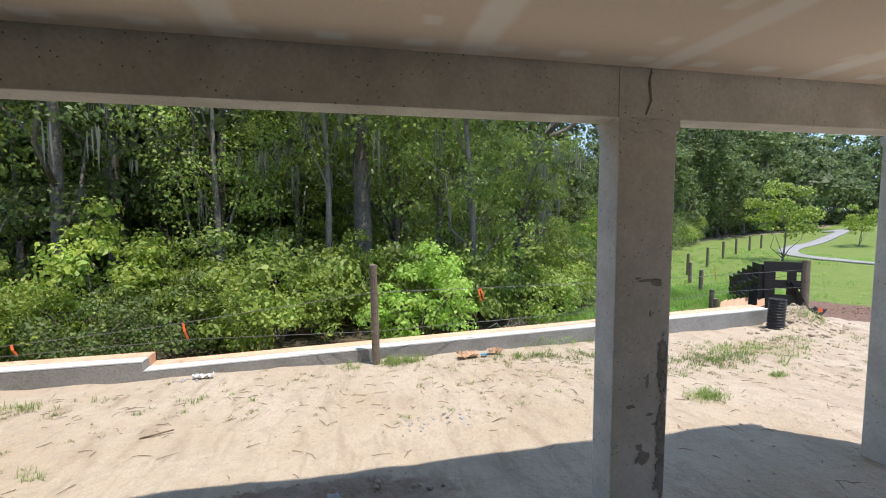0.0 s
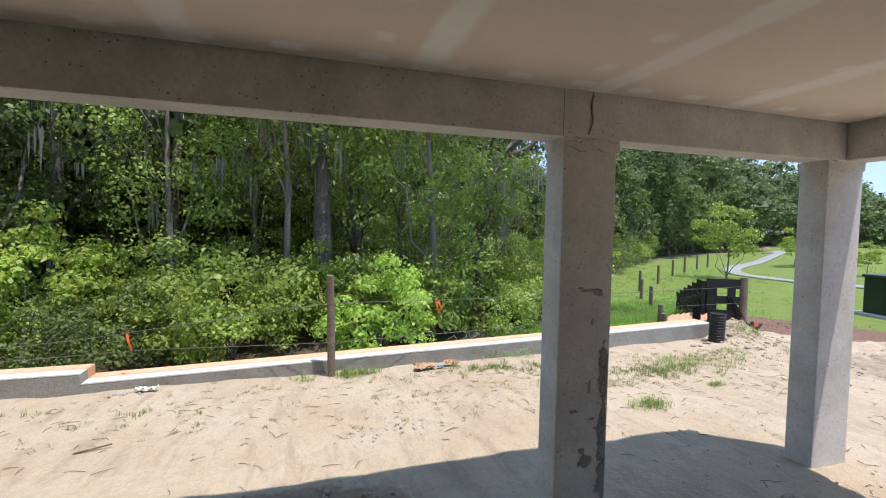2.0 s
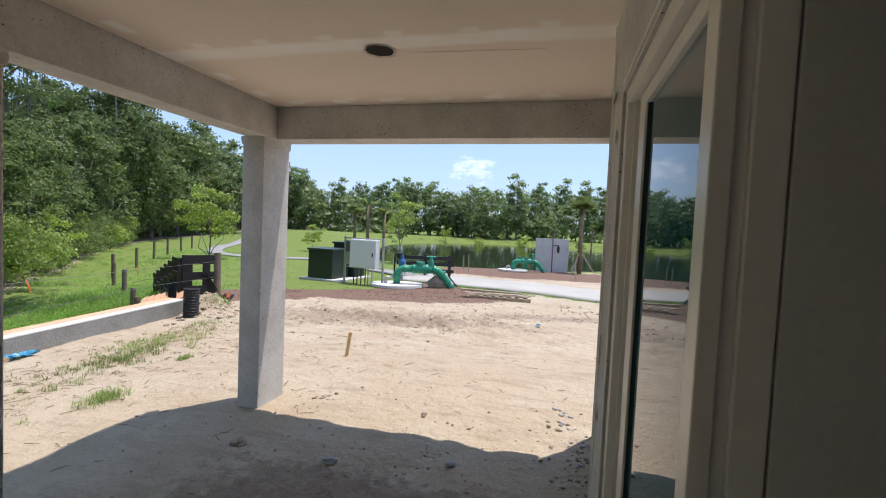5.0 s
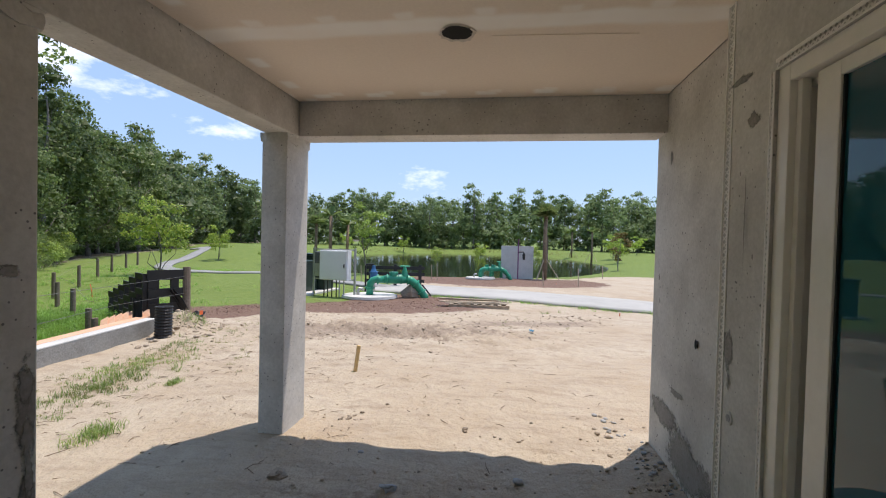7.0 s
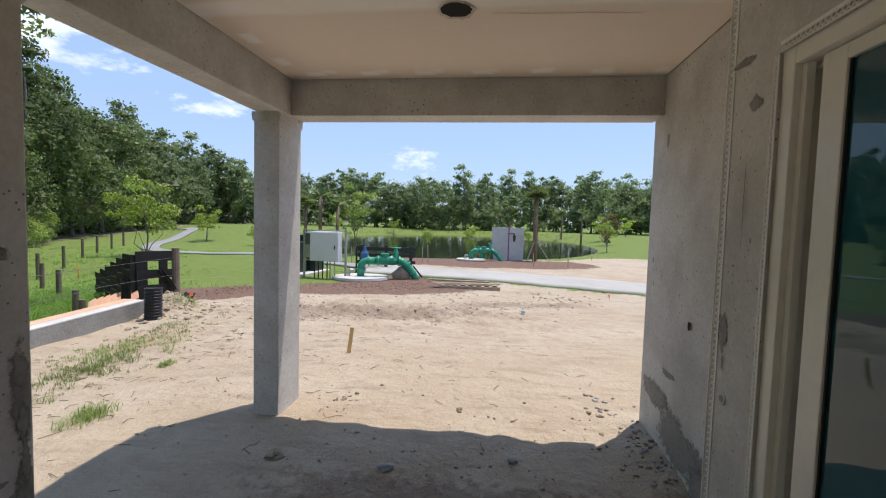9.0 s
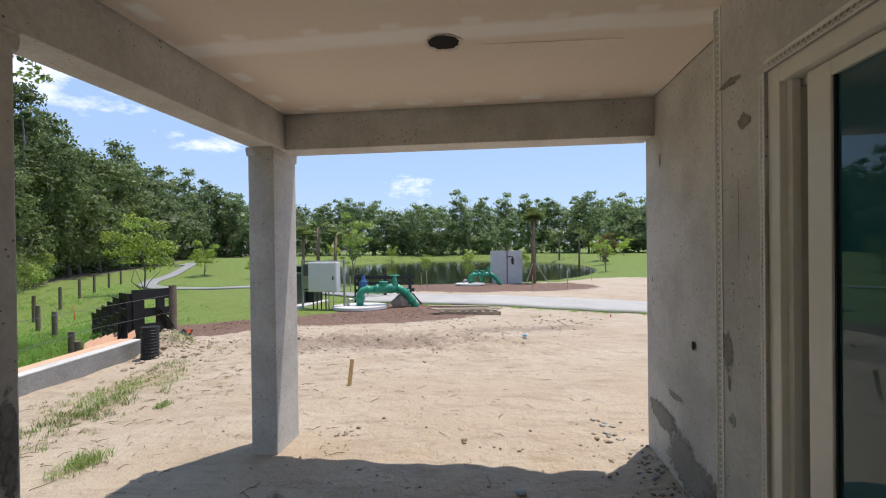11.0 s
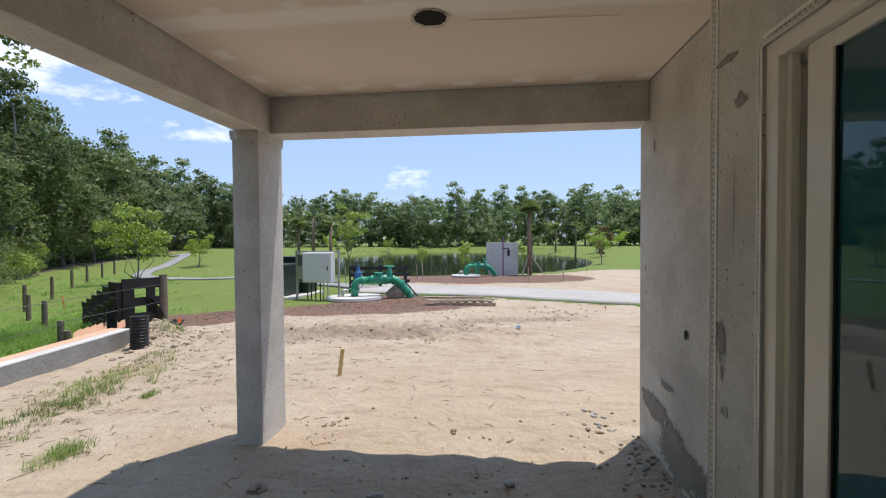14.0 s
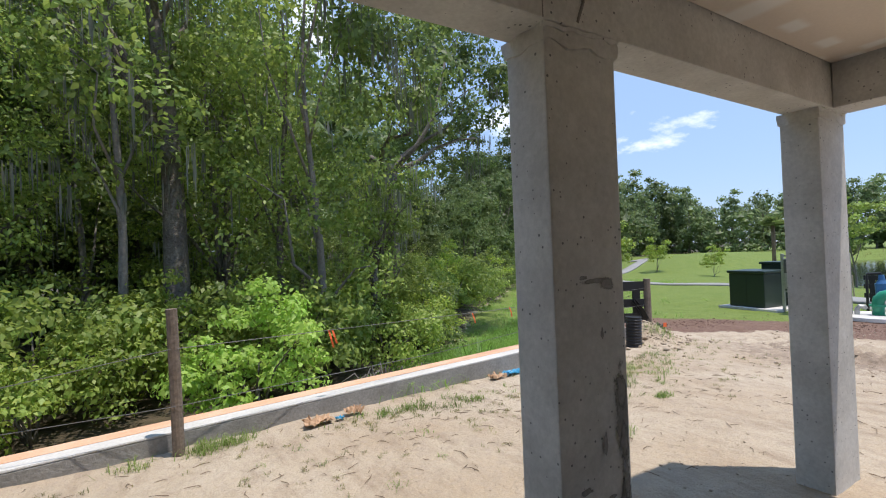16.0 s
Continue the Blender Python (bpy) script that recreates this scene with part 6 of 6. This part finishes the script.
blades("reeds", [(4.9, 7.85, 0.05, 0.05, 40, 0.75), (5.25, 8.0, 0.05, 0.05, 50, 0.9), (3.2, 7.75, 0.3, 0.15, 160, 0.4)], 76, GRASS, "tall coarse grass clumps behind the low wall", "grass")


def lumps(name, spots, seed, material_, label, category):
    """Broken lumps, each an uneven small stone; spots are (x, y, spread x, spread y, count, size)."""
    rng = np.random.default_rng(seed)
    bm = bmesh.new()
    bmesh.ops.create_icosphere(bm, subdivisions=1, radius=1)
    v0 = np.array([v.co for v in bm.verts])
    f0 = np.array([[v.index for v in f.verts] for f in bm.faces])
    bm.free()
    co, fc, k = [], [], 0
    for x, y, sx, sy, n, size in spots:
        for _ in range(n):
            px, py = x + rng.normal() * sx, y + rng.normal() * sy
            r_ = size * 0.55 * rng.uniform(0.3, 1.0) ** 1.6 * 1.7
            v = v0 * (1 + rng.uniform(-0.35, 0.35, size=(len(v0), 1))) * np.array([r_ * rng.uniform(0.8, 1.5), r_, r_ * rng.uniform(0.45, 0.8)])
            a = rng.uniform(0, 6.28)
            c, s_ = math.cos(a), math.sin(a)
            v = v @ np.array([[c, s_, 0], [-s_, c, 0], [0, 0, 1]])
            co.append(v + np.array([px, py, float(ground_z(px, py)) + r_ * 0.25]))
            fc.append(f0 + k)
            k += len(v0)
    return tagged(raw_mesh(name, np.concatenate(co), np.concatenate(fc), material_), label, category, kind="stuff")


lumps("sand_clods", [(0.3, 3.45, 0.55, 0.12, 40, 0.03), (5.0, 2.5, 1.6, 1.2, 110, 0.012), (3.6, 1.2, 0.8, 0.9, 120, 0.016), (9.5, 3.3, 1.4, 1.6, 110, 0.022), (7.5, 2.0, 2.0, 1.5, 140, 0.014), (0.5, 5.0, 3.0, 0.8, 140, 0.012), (12.0, 3.0, 1.5, 2.0, 80, 0.025), (8.35, 6.9, 0.35, 0.25, 70, 0.032), (4.3, 3.6, 0.5, 0.4, 40, 0.014)], 81, SANDCLOD, "crumbled clods of pale sand", "clods")
lumps("dirt_clods", [(0.3, 3.35, 0.5, 0.08, 22, 0.03), (4.75, 2.4, 0.10, 0.07, 26, 0.022), (3.7, 1.4, 0.7, 0.7, 60, 0.014), (9.4, 3.3, 1.2, 1.4, 40, 0.02), (4.1, 0.08, 0.35, 0.12, 60, 0.018), (5.0, 0.2, 0.25, 0.15, 14, 0.026), (4.65, 1.4, 0.05, 0.03, 3, 0.03), (5.0, 2.2, 0.05, 0.03, 2, 0.03), (3.9, 0.9, 0.6, 0.5, 40, 0.02)], 82, CLOD, "dark broken clods of damp soil", "clods")
lumps("rubble", [(1.25, 4.5, 0.25, 0.12, 60, 0.018), (-1.5, 6.35, 0.12, 0.04, 14, 0.03), (4.1, 0.03, 0.35, 0.06, 60, 0.022), (5.1, 0.15, 0.2, 0.1, 8, 0.03), (0.95, 4.4, 0.02, 0.02, 1, 0.05), (2.9, 6.9, 0.05, 0.05, 4, 0.02)], 83, RUBBLE, "grey crumbs of spilt mortar", "rubble")
lumps("mulch_chips", [(14.4, 5.2, 0.7, 1.2, 420, 0.025), (11.8, 8.0, 0.8, 0.35, 420, 0.02), (16.2, 4.2, 1.0, 0.6, 200, 0.03)], 84, MULCHCHIP, "coarse dark red-brown wood mulch", "mulch")
lumps("track_clods", [(8.8, 4.2, 0.7, 0.8, 90, 0.035), (9.6, 2.6, 0.9, 0.9, 100, 0.03), (11.2, 1.0, 0.9, 0.7, 80, 0.035), (12.6, 3.6, 1.0, 1.2, 90, 0.035), (10.8, 5.4, 0.9, 0.6, 70, 0.035), (8.2, 6.7, 0.5, 0.25, 90, 0.06), (13.0, -0.6, 0.7, 0.5, 80, 0.045)], 85, SANDCLOD, "broken clods thrown up along the wheel tracks", "clods")
for x, y, r_, sd in ((3.66, 2.52, 0.055, 1), (3.62, 1.77, 0.045, 2), (0.33, 3.5, 0.05, 3), (-0.05, 3.47, 0.035, 4), (4.1, 2.1, 0.02, 5), (3.9, 0.95, 0.035, 6)):
    rk = bmesh.new()
    bmesh.ops.create_icosphere(rk, subdivisions=2, radius=r_)
    for v in rk.verts:
        v.co = v.co * (1 + 0.9 * noise.noise(v.co * 22 + Vector((sd, 0, 0))))
        v.co.z *= 0.45
    o = tagged(part("stone", rk, RUBBLE if sd != 1 else CLOD), "rough lump of dried mortar on the sand", "stone", "mortar lumps")
    o.location = (x, y, flat_z(x, y) + r_ * 0.3)


def twigs(seed):
    rng = random.Random(seed)
    bm = bmesh.new()
    for k in range(620):
        if k < 260:
            x, y = rng.gauss(0.6, 3.0), rng.gauss(5.3, 0.7)
        elif k < 420:
            x, y = rng.gauss(4.8, 1.6), rng.gauss(4.8, 0.8)
        else:
            x, y = rng.gauss(6.2, 2.4), rng.gauss(2.6, 1.6)
        if y > float(kerb_y(x)) - 0.08 or y < 0.1:
            continue
        a, L = rng.uniform(0, 6.28), rng.uniform(0.03, 0.16)
        z = flat_z(x, y) + 0.006
        q = (x + math.cos(a) * L, y + math.sin(a) * L)
        m_ = ((x + q[0]) / 2 + rng.uniform(-0.02, 0.02), (y + q[1]) / 2 + rng.uniform(-0.02, 0.02))
        tube(bm, [(x, y, z), (*m_, flat_z(*m_) + 0.012), (*q, flat_z(*q) + 0.008)], [0.0025, 0.003, 0.0015], 4)
    return tagged(part("twigs", bm, TWIG), "dry runners and twigs scattered on sand", "twigs", kind="stuff")


twigs(5)
bm = bmesh.new()
rb = random.Random(9)
for k in range(46):
    x, y = 3.45 + rb.gauss(0, 0.35), 7.75 + rb.gauss(0, 0.2)
    z = flat_z(3.45, 7.75)
    a, L = rb.uniform(0, 6.28), rb.uniform(0.3, 0.8)
    tube(bm, [(x, y, z + rb.uniform(0, 0.2)), (x + math.cos(a) * L * 0.5, y + math.sin(a) * L * 0.3, z + rb.uniform(0.25, 0.6)), (x + math.cos(a) * L, y + math.sin(a) * L * 0.6, z + rb.uniform(0.1, 0.5))], [0.012, 0.009, 0.003], 5)
tagged(part("brush_pile", bm, PALEBARK), "tangled heap of dead grey branches", "brush pile", kind="stuff")


def crumple(name, x, y, w, d, h, mat_, label, seed):
    """A crushed sheet of paper or film lying on the ground."""
    bm = bmesh.new()
    bmesh.ops.create_grid(bm, x_segments=12, y_segments=7, size=0.5)
    for v in bm.verts:
        n = noise.noise(Vector((v.co.x * 5, v.co.y * 5, seed)))
        m = noise.noise(Vector((v.co.x * 11 + 4, v.co.y * 11, seed)))
        v.co = Vector((v.co.x * w * (1 + 0.3 * m), v.co.y * d * (1 + 0.3 * n), h * (0.45 + n + 0.5 * m)))
    o = tagged(part(name, bm, mat_), label, "litter", "litter")
    mod = o.modifiers.new("thickness", "SOLIDIFY")
    mod.thickness = 0.002
    o.location = (x, y, flat_z(x, y) + 0.02)
    return o


crumple("paper_bag", 2.1, 6.45, 0.30, 0.16, 0.08, PAPER, "crumpled brown paper bag lying by the low wall", 1)
crumple("paper_bag", 2.5, 6.5, 0.2, 0.14, 0.08, PAPER, "torn piece of brown paper bag on the sand", 2)
crumple("plastic_wrapper", 2.32, 6.42, 0.09, 0.06, 0.03, BLUEFILM, "crumpled blue plastic wrapper", 3)
crumple("plastic_wrapper", 4.95, 6.72, 0.32, 0.14, 0.05, BLUEFILM, "flattened blue plastic sack against the low wall", 4)
crumple("paper_bag", 4.65, 6.7, 0.22, 0.16, 0.06, PAPER, "crumpled brown paper scrap by the low wall", 5)
crumple("plastic_wrapper", -2.1, 4.1, 0.13, 0.03, 0.015, BLUEFILM, "small strip of blue film on the sand", 6)
crumple("plastic_wrapper", 9.95, 0.6, 0.1, 0.08, 0.03, BLUEFILM, "scrap of blue wrapper in the rutted sand", 7)
crumple("foil", -1.3, 6.38, 0.24, 0.08, 0.06, WHITEBOX, "crumpled pale plastic scrap by the low wall", 8)
tagged(part("stick", bar((-1.35, 4.72, flat_z(-1.3, 4.7) + 0.01), (-1.1, 4.8, flat_z(-1.1, 4.8) + 0.03), 0.008, seg=6), TWIG), "short dark stick on the sand", "stick")
tagged(part("stick", bar((-1.9, 3.95, flat_z(-1.9, 3.95) + 0.01), (-1.78, 3.88, flat_z(-1.78, 3.88) + 0.015), 0.012, seg=6), OLDPINE), "short scrap of wood at the shadow's edge", "stick")


# ---- neighbouring house and brick wall ----
hs = thing("house", -37.0, 30.5, -0.4, "single-storey pale rendered house with a grey hip roof", "house", rz=35)
part("wall", slab(-9, 9, -6, 6, 0, 2.9), HOUSEWALL, hs)
bm = bmesh.new()
lo = [bm.verts.new(p) for p in ((-9.6, -6.6, 2.85), (9.6, -6.6, 2.85), (9.6, 6.6, 2.85), (-9.6, 6.6, 2.85))]
hi = [bm.verts.new(p) for p in ((-4, 0, 5.2), (4, 0, 5.2))]
for f in ((lo[3], lo[2], lo[1], lo[0]), (lo[0], lo[1], hi[1], hi[0]), (lo[1], lo[2], hi[1]), (lo[2], lo[3], hi[0], hi[1]), (lo[3], lo[0], hi[0])):
    bm.faces.new(f)
part("roof", bm, SHINGLE, hs)
for x in (-6, -2, 2.5, 6.5):
    w = part("window", slab(x - 0.8, x + 0.8, -6.06, -5.98, 0.9, 2.2), DARKGLASS, hs)
    part("frame", slab(x - 0.9, x + 0.9, -6.03, -6.0, 0.8, 2.3), VINYL, w)
for y in (-3, 2):
    part("window", slab(8.98, 9.06, y - 0.7, y + 0.7, 0.9, 2.2), DARKGLASS, hs)
bwall = thing("brick_wall", -16.5, 12.6, -1.2, "tan brick boundary wall running away from the wood", "wall", rz=128)
part("masonry", slab(0, 40, -0.12, 0.12, -0.3, 1.9), BRICK, bwall)
part("cap", slab(0, 40, -0.16, 0.16, 1.9, 1.98, 0.01), PEACH, bwall)
